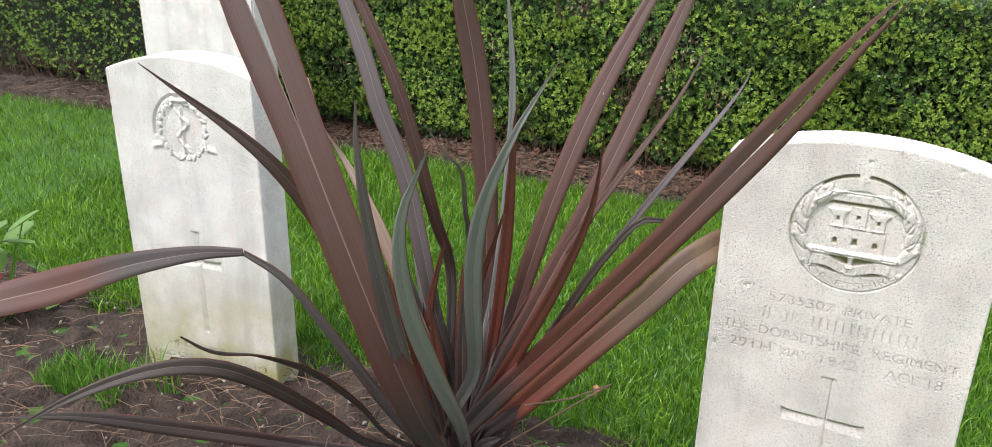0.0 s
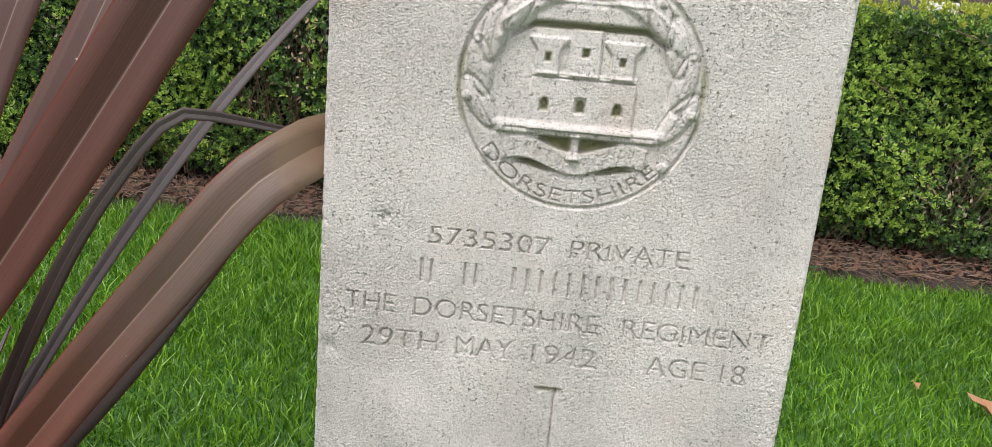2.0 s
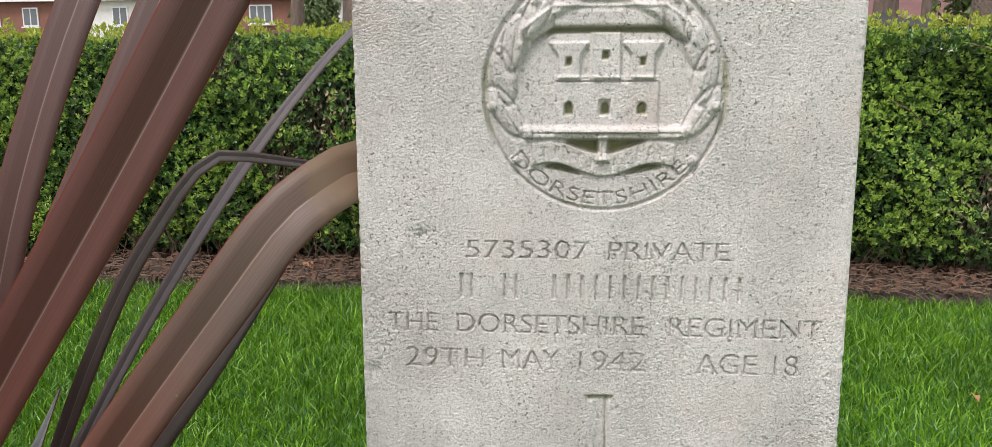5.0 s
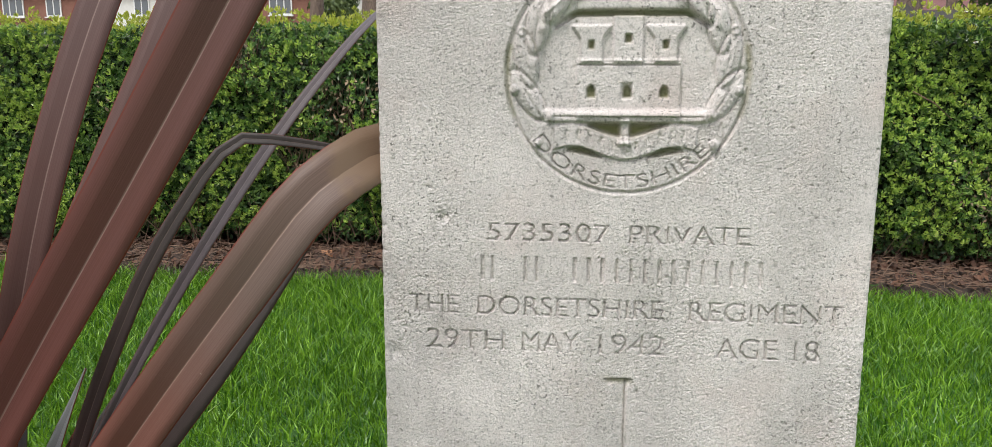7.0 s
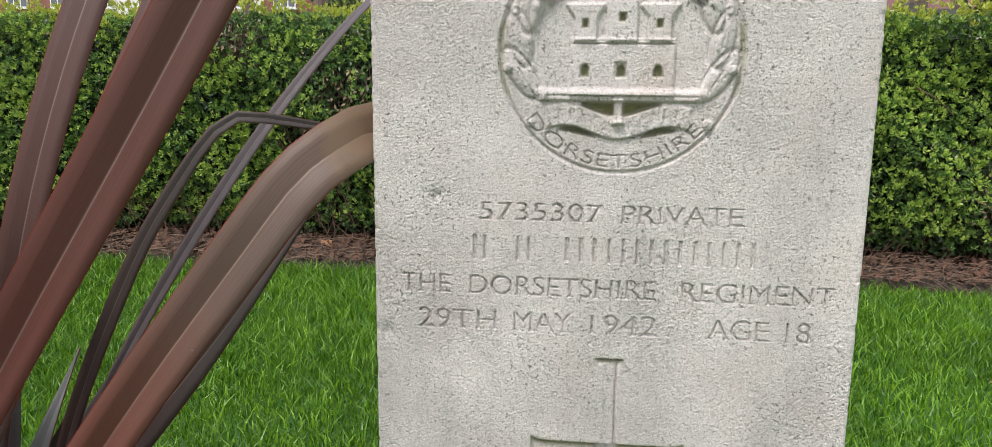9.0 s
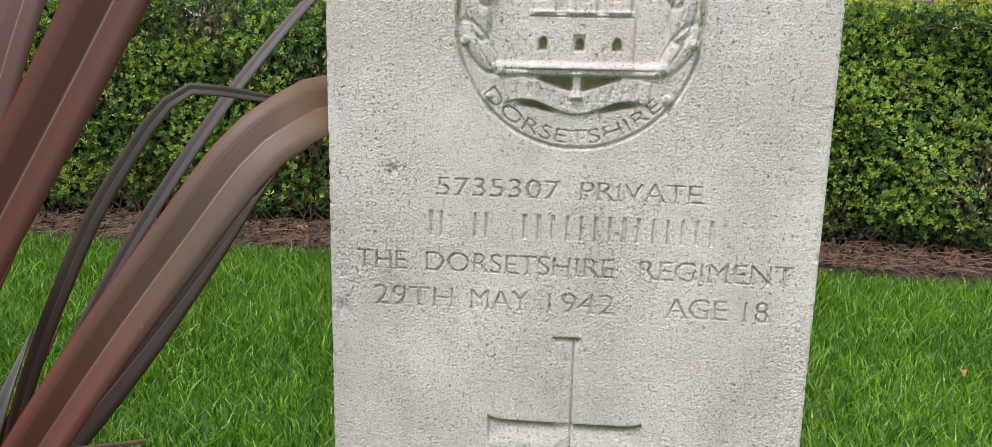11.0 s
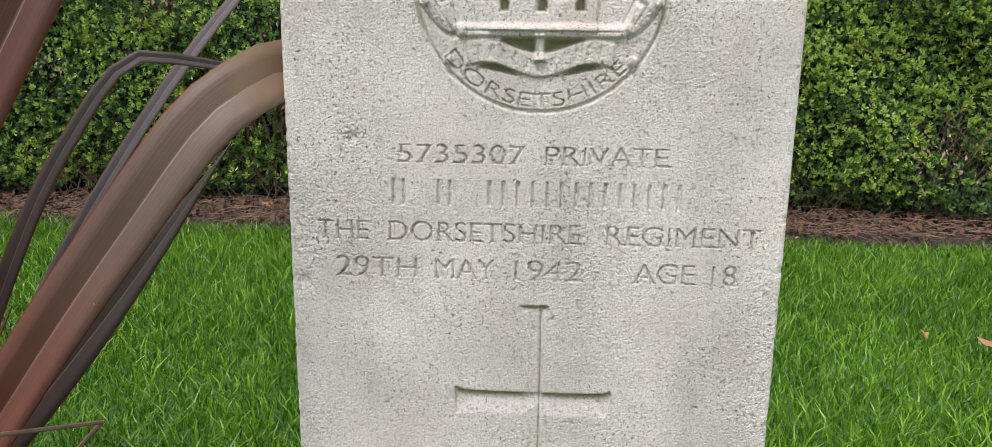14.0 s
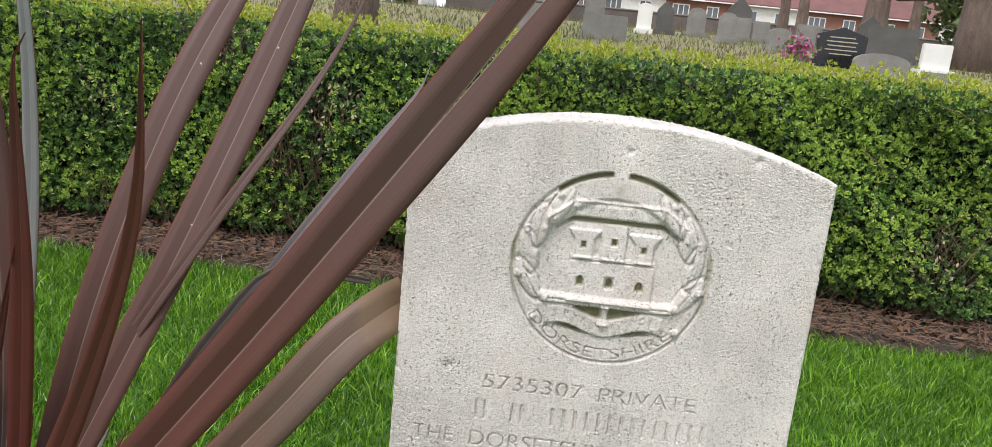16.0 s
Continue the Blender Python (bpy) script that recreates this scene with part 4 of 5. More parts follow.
def blade(points, width, material, fold=0.32, twist=(0.0, 0.0), blunt=0.0, label="", face=(0.25, -1.0, 0.35), root=0.55, point=0.6, split=None):
    """A sword-shaped leaf: a keeled strip that is widest past the middle and runs out to a point."""
    n, cols = 34, ((-1.0, -1), (-0.5, -1), (0.0, -1), (0.0, 1), (0.5, 1), (1.0, 1))
    path = curve_through(points, n)
    verts, uv, faces = [], [], []
    toward = Vector(face).normalized()
    for back in (0, 1):
        for i, p in enumerate(path):
            s = i / (n - 1)
            d = (path[min(i + 1, n - 1)] - path[max(i - 1, 0)]).normalized()
            out_ = (toward - d * toward.dot(d)).normalized()
            turn = radians(twist[0] + (twist[1] - twist[0]) * s)
            out_ = Matrix.Rotation(turn, 3, d) @ out_
            side = d.cross(out_).normalized()
            grow = root + (1 - root) * min(1, s / 0.45)
            taper = 1 - max(0, (s - point) / (1 - point)) ** 1.5 * (1 - blunt)
            w = width * 0.5 * grow * max(taper, 0.03)
            keel = fold * (1.5 - 0.9 * min(1, s / 0.6))
            for c, half in cols:
                wave = 0.03 * width * math.sin(9 * s + 2 * c + width * 900)
                apart = 0.0 if split is None else 0.55 * width * max(0.0, s - split)
                q = p + side * (c * w + half * apart) + out_ * (abs(c) * w * keel + wave) - out_ * (0.0011 * back)
                verts.append(tuple(FLAX_HOME @ q))
                uv.append((0.5 + 0.5 * c, s))
    m = len(cols)
    for back in (0, 1):
        o = back * n * m
        for i in range(n - 1):
            for c in (0, 1, 3, 4):
                a = o + i * m + c
                f = (a, a + 1, a + m + 1, a + m)
                faces.append(f[::-1] if back else f)
    for i in range(n - 1):
        for c, flip in ((0, 0), (m - 1, 1)):
            a, b = i * m + c, n * m + i * m + c
            f = (a, a + m, b + m, b)
            faces.append(f[::-1] if flip else f)
    return tagged(mesh_object("leaf", verts, faces, material, flax, True, uv), label)


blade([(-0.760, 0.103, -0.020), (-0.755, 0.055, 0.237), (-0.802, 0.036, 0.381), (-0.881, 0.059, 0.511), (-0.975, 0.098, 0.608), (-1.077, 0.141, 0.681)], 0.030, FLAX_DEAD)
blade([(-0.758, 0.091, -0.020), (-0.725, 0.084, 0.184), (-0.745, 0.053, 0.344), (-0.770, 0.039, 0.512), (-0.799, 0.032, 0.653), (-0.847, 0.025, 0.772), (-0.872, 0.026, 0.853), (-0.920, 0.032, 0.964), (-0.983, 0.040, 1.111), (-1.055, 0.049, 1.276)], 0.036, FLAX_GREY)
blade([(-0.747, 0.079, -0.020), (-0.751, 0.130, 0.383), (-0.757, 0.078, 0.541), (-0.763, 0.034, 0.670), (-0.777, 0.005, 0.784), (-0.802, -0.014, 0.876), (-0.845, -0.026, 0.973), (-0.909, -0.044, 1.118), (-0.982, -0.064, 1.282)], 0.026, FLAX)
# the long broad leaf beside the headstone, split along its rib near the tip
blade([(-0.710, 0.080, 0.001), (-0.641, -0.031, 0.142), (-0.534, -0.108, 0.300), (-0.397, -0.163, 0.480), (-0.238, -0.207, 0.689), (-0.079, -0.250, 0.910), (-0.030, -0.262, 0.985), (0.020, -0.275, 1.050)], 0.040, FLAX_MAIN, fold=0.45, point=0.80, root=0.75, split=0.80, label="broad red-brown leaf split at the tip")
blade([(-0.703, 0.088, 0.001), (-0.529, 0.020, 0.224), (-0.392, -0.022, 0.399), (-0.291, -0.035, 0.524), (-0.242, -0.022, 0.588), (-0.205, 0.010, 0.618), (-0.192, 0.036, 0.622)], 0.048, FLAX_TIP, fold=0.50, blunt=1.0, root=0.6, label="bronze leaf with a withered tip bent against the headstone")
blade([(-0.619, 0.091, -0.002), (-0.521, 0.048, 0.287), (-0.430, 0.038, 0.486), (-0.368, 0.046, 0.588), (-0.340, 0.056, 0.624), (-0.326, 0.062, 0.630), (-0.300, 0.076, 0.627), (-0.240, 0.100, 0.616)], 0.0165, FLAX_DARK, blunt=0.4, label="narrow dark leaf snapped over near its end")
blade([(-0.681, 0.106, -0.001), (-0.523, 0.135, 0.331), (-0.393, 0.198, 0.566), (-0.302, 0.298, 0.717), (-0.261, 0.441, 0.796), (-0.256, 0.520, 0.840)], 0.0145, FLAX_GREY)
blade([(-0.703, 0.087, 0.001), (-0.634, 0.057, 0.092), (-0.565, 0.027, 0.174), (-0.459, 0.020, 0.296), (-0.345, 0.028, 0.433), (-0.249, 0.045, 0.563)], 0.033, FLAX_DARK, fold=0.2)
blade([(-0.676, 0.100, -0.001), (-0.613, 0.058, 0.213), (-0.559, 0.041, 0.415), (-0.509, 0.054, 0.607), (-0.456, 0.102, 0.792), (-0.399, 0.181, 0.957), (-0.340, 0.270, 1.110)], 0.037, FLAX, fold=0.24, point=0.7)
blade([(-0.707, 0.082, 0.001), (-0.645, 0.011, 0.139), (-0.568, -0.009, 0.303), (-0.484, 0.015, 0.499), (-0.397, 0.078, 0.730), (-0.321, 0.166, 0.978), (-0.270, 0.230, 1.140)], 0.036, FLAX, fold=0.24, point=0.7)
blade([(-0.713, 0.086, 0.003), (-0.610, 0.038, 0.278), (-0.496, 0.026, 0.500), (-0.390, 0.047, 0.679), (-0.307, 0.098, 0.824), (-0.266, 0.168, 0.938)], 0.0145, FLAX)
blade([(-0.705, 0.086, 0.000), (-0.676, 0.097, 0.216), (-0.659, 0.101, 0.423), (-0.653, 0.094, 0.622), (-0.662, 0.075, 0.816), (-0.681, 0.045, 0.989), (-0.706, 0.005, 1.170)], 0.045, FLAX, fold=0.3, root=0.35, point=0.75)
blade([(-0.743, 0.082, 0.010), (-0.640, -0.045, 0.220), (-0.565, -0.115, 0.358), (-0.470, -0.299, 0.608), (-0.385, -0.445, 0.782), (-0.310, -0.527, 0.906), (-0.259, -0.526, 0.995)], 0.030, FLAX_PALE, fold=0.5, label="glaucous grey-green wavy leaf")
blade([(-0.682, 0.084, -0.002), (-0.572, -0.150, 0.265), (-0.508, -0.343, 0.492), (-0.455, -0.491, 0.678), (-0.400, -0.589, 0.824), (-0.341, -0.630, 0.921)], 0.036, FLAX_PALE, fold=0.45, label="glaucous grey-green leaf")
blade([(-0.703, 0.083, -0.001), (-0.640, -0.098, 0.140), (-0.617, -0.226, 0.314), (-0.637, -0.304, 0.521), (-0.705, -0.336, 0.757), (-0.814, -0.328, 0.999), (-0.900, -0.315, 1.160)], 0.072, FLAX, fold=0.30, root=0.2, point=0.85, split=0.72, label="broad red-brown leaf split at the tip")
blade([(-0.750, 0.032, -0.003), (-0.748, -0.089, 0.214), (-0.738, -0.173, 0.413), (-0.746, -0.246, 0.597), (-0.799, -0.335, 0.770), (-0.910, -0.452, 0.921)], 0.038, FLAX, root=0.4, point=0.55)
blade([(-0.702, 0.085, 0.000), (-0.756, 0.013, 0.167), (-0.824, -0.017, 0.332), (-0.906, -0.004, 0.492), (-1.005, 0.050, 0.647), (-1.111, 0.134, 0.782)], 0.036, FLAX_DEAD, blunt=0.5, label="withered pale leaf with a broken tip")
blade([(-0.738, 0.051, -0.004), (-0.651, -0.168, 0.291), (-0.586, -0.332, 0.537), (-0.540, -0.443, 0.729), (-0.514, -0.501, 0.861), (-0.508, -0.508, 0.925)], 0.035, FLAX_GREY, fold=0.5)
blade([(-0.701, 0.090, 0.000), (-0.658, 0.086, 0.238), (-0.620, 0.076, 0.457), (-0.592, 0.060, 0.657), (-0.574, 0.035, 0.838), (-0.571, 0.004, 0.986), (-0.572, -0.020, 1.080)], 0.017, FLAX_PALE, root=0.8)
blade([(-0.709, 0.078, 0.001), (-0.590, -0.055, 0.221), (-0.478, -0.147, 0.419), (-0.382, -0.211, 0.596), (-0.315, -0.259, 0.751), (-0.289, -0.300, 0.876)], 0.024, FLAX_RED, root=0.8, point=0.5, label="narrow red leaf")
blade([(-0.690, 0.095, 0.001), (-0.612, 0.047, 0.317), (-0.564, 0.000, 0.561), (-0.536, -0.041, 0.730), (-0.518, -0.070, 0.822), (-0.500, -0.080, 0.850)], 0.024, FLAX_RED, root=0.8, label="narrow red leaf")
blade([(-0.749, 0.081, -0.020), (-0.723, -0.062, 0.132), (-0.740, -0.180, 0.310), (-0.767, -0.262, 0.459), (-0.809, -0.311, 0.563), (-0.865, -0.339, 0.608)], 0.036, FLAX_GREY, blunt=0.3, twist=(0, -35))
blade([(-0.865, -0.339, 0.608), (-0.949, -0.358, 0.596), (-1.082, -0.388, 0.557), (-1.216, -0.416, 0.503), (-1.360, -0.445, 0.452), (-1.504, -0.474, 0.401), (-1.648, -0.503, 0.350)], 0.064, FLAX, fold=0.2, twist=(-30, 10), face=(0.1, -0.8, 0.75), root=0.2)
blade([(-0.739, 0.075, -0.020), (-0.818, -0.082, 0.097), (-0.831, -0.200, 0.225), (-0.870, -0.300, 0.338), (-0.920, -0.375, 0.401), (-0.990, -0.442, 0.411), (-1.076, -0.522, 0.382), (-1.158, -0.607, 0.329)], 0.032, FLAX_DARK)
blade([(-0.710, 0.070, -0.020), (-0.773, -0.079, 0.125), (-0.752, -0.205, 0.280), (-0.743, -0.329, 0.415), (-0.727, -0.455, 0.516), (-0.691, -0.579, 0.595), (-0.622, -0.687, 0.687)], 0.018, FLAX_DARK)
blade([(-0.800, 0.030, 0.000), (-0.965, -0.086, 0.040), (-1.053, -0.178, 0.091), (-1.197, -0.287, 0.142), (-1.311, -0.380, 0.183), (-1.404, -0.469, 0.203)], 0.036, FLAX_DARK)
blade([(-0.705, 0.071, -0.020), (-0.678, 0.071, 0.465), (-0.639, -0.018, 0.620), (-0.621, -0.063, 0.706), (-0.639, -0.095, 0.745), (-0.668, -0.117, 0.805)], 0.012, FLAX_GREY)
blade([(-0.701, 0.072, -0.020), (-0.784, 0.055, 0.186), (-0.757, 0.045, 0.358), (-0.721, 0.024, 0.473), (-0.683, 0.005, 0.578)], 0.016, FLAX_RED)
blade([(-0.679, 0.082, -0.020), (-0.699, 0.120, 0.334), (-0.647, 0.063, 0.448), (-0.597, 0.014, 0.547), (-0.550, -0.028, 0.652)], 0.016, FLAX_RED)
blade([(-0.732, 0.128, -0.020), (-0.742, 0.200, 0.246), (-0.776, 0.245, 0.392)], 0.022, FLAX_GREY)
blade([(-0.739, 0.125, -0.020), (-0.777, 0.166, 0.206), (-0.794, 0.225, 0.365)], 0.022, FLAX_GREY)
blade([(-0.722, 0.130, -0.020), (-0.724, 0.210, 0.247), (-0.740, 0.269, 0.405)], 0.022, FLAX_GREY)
part("dry_stalk", tube_bm([tuple(FLAX_HOME @ Vector(p)) for p in ((-0.688, 0.076, -0.020), (-0.343, -0.025, 0.344), (-0.343, -0.227, 0.431), (-0.343, -0.394, 0.517))], [0.0022, 0.0019, 0.0016, 0.001], 6), TWIG, flax, "thin dry stalk")


# short folded inner leaves round the crown of the plant
crown_rng = np.random.default_rng(91)
for k in range(40):
    a = crown_rng.uniform(0, 2 * math.pi)
    out_len, up = crown_rng.uniform(0.03, 0.20), crown_rng.uniform(0.16, 0.50)
    ca, sa = math.cos(a), 0.7 * math.sin(a)
    foot = Vector((-0.715 + 0.05 * ca, 0.10 + 0.05 * sa, -0.02))
    mid = foot + Vector((ca * out_len * 0.4, sa * out_len * 0.4, up * 0.55))
    end = foot + Vector((ca * out_len, sa * out_len, up))
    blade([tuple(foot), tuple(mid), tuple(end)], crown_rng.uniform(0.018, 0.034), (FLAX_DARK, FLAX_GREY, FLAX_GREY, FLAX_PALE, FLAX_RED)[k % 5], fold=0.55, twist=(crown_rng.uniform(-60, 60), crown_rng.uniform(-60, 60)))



# ---- beyond the hedge ----
def at_ground(x, y):
    return (x, y, float(ground_height(x, y)))


def arc_outline(w, h, rise, kind):
    if kind == "round":
        return [(-w / 2, -0.15), (w / 2, -0.15)] + [(w / 2 * math.cos(a), h - rise + rise * math.sin(a)) for a in [math.pi * k / 12 for k in range(13)]]
    if kind == "point":
        return [(-w / 2, -0.15), (w / 2, -0.15), (w / 2, h - rise), (w * 0.2, h - rise * 0.35), (0, h), (-w * 0.2, h - rise * 0.35), (-w / 2, h - rise)]
    return [(-w / 2, -0.15), (w / 2, -0.15), (w / 2, h), (-w / 2, h)]


def grave(x, y, w, h, kind, material, label, turn=0.0, rise=0.2, plinth=True):
    g = thing("gravestone", at_ground(x, y), label, "gravestone", "old gravestones", turn)
    part("tablet", slab_bm(arc_outline(w, h, rise, kind), 0.10, 0.012), material, g)
    if plinth:
        part("plinth", box_bm(w * 1.25, 0.30, 0.12, (0, 0.05, -0.02), 0.01), material, g)
    return g


def tree(x, y, radius, height, label, limbs, seed, bare=3.0):
    """A tapered trunk with limbs and a crown of many needle clumps."""
    rng = np.random.default_rng(seed)
    t = thing("pine_tree", at_ground(x, y), label, "tree", "cemetery trees")
    lean = rng.uniform(-0.03, 0.03)
    pts = [(lean * h * 1.2 + 0.04 * math.sin(h), 0, h) for h in np.linspace(-0.3, height, 12)]
    rad = [radius * (1.25 if k == 0 else 1.08 if k == 1 else 1.0) * (1 - 0.75 * k / 11) for k in range(12)]
    part("trunk", tube_bm(pts, rad, 14), BARK, t, "", True)
    centres = []
    for k in range(limbs):
        h = bare + (height - bare) * (k + 0.5) / limbs
        a = 2.4 * k + rng.uniform(-0.4, 0.4)
        ln = rng.uniform(1.6, 3.0) * (1.1 - 0.5 * k / limbs)
        p0 = Vector((lean * h * 1.2, 0, h))
        line = [p0 + Vector((math.cos(a), math.sin(a), 0)) * ln * s + Vector((0, 0, -0.35 * math.sin(s * 3) + 0.7 * s * s)) for s in (0, 0.25, 0.5, 0.75, 1.0)]
        part("limb", tube_bm(line, [radius * 0.32 * (1 - 0.8 * s) for s in (0, 0.25, 0.5, 0.75, 1.0)], 7), BARK, t, "", True)
        for s in np.linspace(0.45, 1.05, 9):
            q = p0.lerp(line[-1], s)
            centres += [q + Vector(rng.normal(0, 0.28, 3)) for _ in range(6)]
    c = np.array([tuple(v) for v in centres])
    pick = rng.integers(0, len(c), 3200)
    pos = c[pick] + rng.normal(0, 0.13, (3200, 3))
    v, f = spread_leaves(rng, pos, rng.normal(0, 1, (3200, 3)), 0.22, 0.05, 0.3)
    tagged(mesh_object("crown", v, f, NEEDLE, t), kind="stuff")
    return t


def bush(x, y, w, h, label, seed):
    rng = np.random.default_rng(seed)
    b = thing("bush", at_ground(x, y), label, "bush")
    n = 2600
    d = rng.normal(0, 1, (n, 3))
    d /= np.linalg.norm(d, axis=1)[:, None]
    r = rng.uniform(0.55, 1.0, n)[:, None] * (0.8 + 0.25 * np.sin(d[:, :1] * 5 + d[:, 2:] * 4))
    pos = d * r * np.array([w / 2, w / 2, h / 2]) + np.array([0, 0, h * 0.5])
    v, f = spread_leaves(rng, pos, d, 0.3 * w / 3, 0.16 * w / 3, 0.6)
    tagged(mesh_object("foliage", v, f, GREEN_BUSH, b), kind="stuff")
    part("stem", tube_bm([(0, 0, -0.2), (0, 0, h * 0.5)], [0.06 * w, 0.03 * w], 6), BARK, b)


def house(x, y, z, w, wall_material, roof_material, label):
    """One house of a two-storey terrace, seen over the cemetery wall."""
    depth, eave, ridge = 7.0, 5.2, 7.6
    h = thing("house", (x, y, z), label, "house", "terrace houses")
    part("wall", box_bm(w, depth, eave + 0.3, (0, depth / 2, -0.3)), wall_material, h)
    bm = bmesh.new()
    o, rows = 0.35, []
    for px in (-w / 2, w / 2):
        rows.append([bm.verts.new(q) for q in ((px, -o, eave - 0.12), (px, depth / 2, ridge), (px, depth + o, eave - 0.12), (px, depth + o, eave - 0.32), (px, -o, eave - 0.32))])
    a, b = rows
    for k in range(5):
        bm.faces.new((a[k], a[(k + 1) % 5], b[(k + 1) % 5], b[k]))
    bm.faces.new(a[::-1])
    bm.faces.new(b)
    roof = part("roof", bm, roof_material, h)
    part("chimney", box_bm(0.9, 0.6, 1.5, (w * 0.35, depth / 2, ridge - 0.4), 0.03), BRICK, roof)
    part("gutter", box_bm(w, 0.14, 0.12, (0, -0.42, eave - 0.36), 0.02), FRAME_WHITE, h)
    for row, hh in ((3.1, 1.35), (0.7, 1.5)):
        for k, ww in ((-0.27, 1.7), (0.2, 1.2)):
            win = part("window", box_bm(ww, 0.10, hh, (k * w, -0.03, row)), FRAME_WHITE, h)
            panes = 3 if ww > 1.5 else 2
            for q in range(panes):
                pw = (ww - 0.1) / panes
                part("pane", box_bm(pw - 0.1, 0.03, hh - 0.2, (k * w - ww / 2 + 0.05 + pw * (q + 0.5), -0.085, row + 0.1)), GLASS, win)
            part("sill", box_bm(ww + 0.2, 0.2, 0.08, (k * w, -0.1, row - 0.1)), FRAME_WHITE, win)
    door = part("door", box_bm(0.95, 0.08, 2.1, (0.40 * w, -0.03, 0.0)), WALL_DARK, h)
    part("arch", slab_bm([(0.40 * w + 0.75 * math.cos(a), 2.2 + 0.6 * math.sin(a)) for a in [math.pi * k / 10 for k in range(11)]], -0.06), FRAME_WHITE, door)


LABEL_GREY = "weathered grey stone gravestone standing in rough grass"
grave(0.62, 13.0, 0.72, 0.40, "flat", GREY_STONE, "low grey block gravestone with a small vase", 4, plinth=False)
grave(0.45, 13.6, 0.34, 0.85, "flat", GREY_STONE, "upright grey block gravestone behind a low block")
grave(1.62, 17.0, 0.30, 0.62, "round", RENDER_WHITE, "small white gravestone with a rounded head", 0, 0.1)
grave(2.1, 17.5, 0.36, 0.7, "point", DARK_STONE, LABEL_GREY)
grave(2.85, 18.0, 0.40, 0.62, "round", GREY_STONE, LABEL_GREY, 5, 0.18)
grave(3.14, 16.0, 0.36, 0.60, "round", GREY_STONE, LABEL_GREY, -4, 0.16)
grave(3.86, 18.0, 0.32, 0.50, "flat", GREY_STONE, LABEL_GREY)
grave(4.05, 19.5, 0.55, 0.95, "point", DARK_STONE, "dark gravestone with a pointed head", 0, 0.3)
grave(4.25, 18.0, 0.36, 0.46, "flat", GREY_STONE, LABEL_GREY)
grave(3.92, 15.0, 0.40, 0.42, "round", GREY_STONE, LABEL_GREY, 3, 0.08)
grave(5.0, 17.0, 0.5, 0.5, "flat", GREY_STONE, LABEL_GREY)
grave(5.9, 15.0, 0.92, 0.62, "flat", DARK_STONE, "wide dark stone gravestone in the grass", -3)
grave(4.32, 11.0, 0.76, 0.34, "round", GREY_STONE, "low wide gravestone with a curved head", 0, 0.12, False)
grave(5.45, 12.0, 0.42, 0.47, "flat", RENDER_WHITE, "white square gravestone tablet")
grave(5.25, 11.0, 0.75, 0.16, "flat", GREY_STONE, "low grey grave kerb slab", plinth=False)
grave(7.9, 13.0, 0.6, 0.6, "round", GREY_STONE, LABEL_GREY)
grave(-0.6, 14.5, 0.5, 0.45, "flat", GREY_STONE, LABEL_GREY)
grave(-1.3, 16.0, 0.45, 0.6, "round", DARK_STONE, LABEL_GREY)
grave(6.9, 19.0, 0.55, 0.8, "point", DARK_STONE, "dark gravestone with a pointed head", 0, 0.25)
grave(9.2, 17.0, 0.55, 0.6, "flat", GREY_STONE, LABEL_GREY)

black = thing("gravestone", at_ground(4.06, 12.0), "polished black granite gravestone with a peaked head", "gravestone", "old gravestones", -6)
part("tablet", slab_bm([(-0.34, 0.08), (0.34, 0.08), (0.36, 0.46), (0.0, 0.58), (-0.36, 0.46)], 0.12, 0.012), BLACK_GRANITE, black)
part("plinth", box_bm(0.86, 0.34, 0.10, (0, 0.05, -0.01), 0.012), BLACK_GRANITE, black)
for row, half in ((0.42, 0.18), (0.36, 0.22), (0.30, 0.20), (0.24, 0.23), (0.18, 0.16)):
    part("inscription_bar", box_bm(2 * half, 0.006, 0.016, (0, -0.004, row)), GILT, black)


def flower_vase(x, y):
    """A bunch of flowers in a low pot."""
    rng = np.random.default_rng(6)
    v = thing("flower_pot", at_ground(x, y), "grave pot with a bunch of pink and lilac flowers", "flower pot")
    part("pot", tube_bm([(0, 0, -0.03), (0, 0, 0.08), (0, 0, 0.14)], [0.07, 0.10, 0.12], 12), GREY_STONE, v)
    pos = rng.normal(0, 0.09, (420, 3)) * np.array([1.2, 1, 0.9]) + np.array([0, 0, 0.25])
    a, f = spread_leaves(rng, pos[:260], rng.normal(0, 1, (260, 3)), 0.06, 0.045, 0.4)
    tagged(mesh_object("flowers", a, f, FLOWER_PINK, v), "pink and lilac flower heads", kind="stuff")
    a, f = spread_leaves(rng, pos[260:], rng.normal(0, 1, (160, 3)), 0.09, 0.03, 0.4)
    tagged(mesh_object("leaves", a, f, BULB_LEAF, v), kind="stuff")


flower_vase(3.3, 11.5)

tree(-2.5, 9.0, 0.25, 9, "large pine trunk with furrowed brown bark", 7, 31, 4.5)
tree(7.35, 15.0, 0.34, 11, "thick brown pine trunk behind the hedge", 7, 32, 5.0)
limbed = tree(8.0, 22.0, 0.32, 10, "pine with a long low horizontal limb", 11, 33, 2.3)
part("limb", tube_bm([(0.0, 0, 1.6), (0.5, -0.1, 1.45), (1.2, -0.2, 1.5), (1.9, -0.3, 2.0), (2.6, -0.3, 2.9)], [0.17, 0.15, 0.13, 0.11, 0.08], 9), BARK, limbed, "thick low curving limb", True)
tree(11.5, 45.0, 0.3, 11, "slim tree trunk in the cemetery", 6, 35, 5.0)
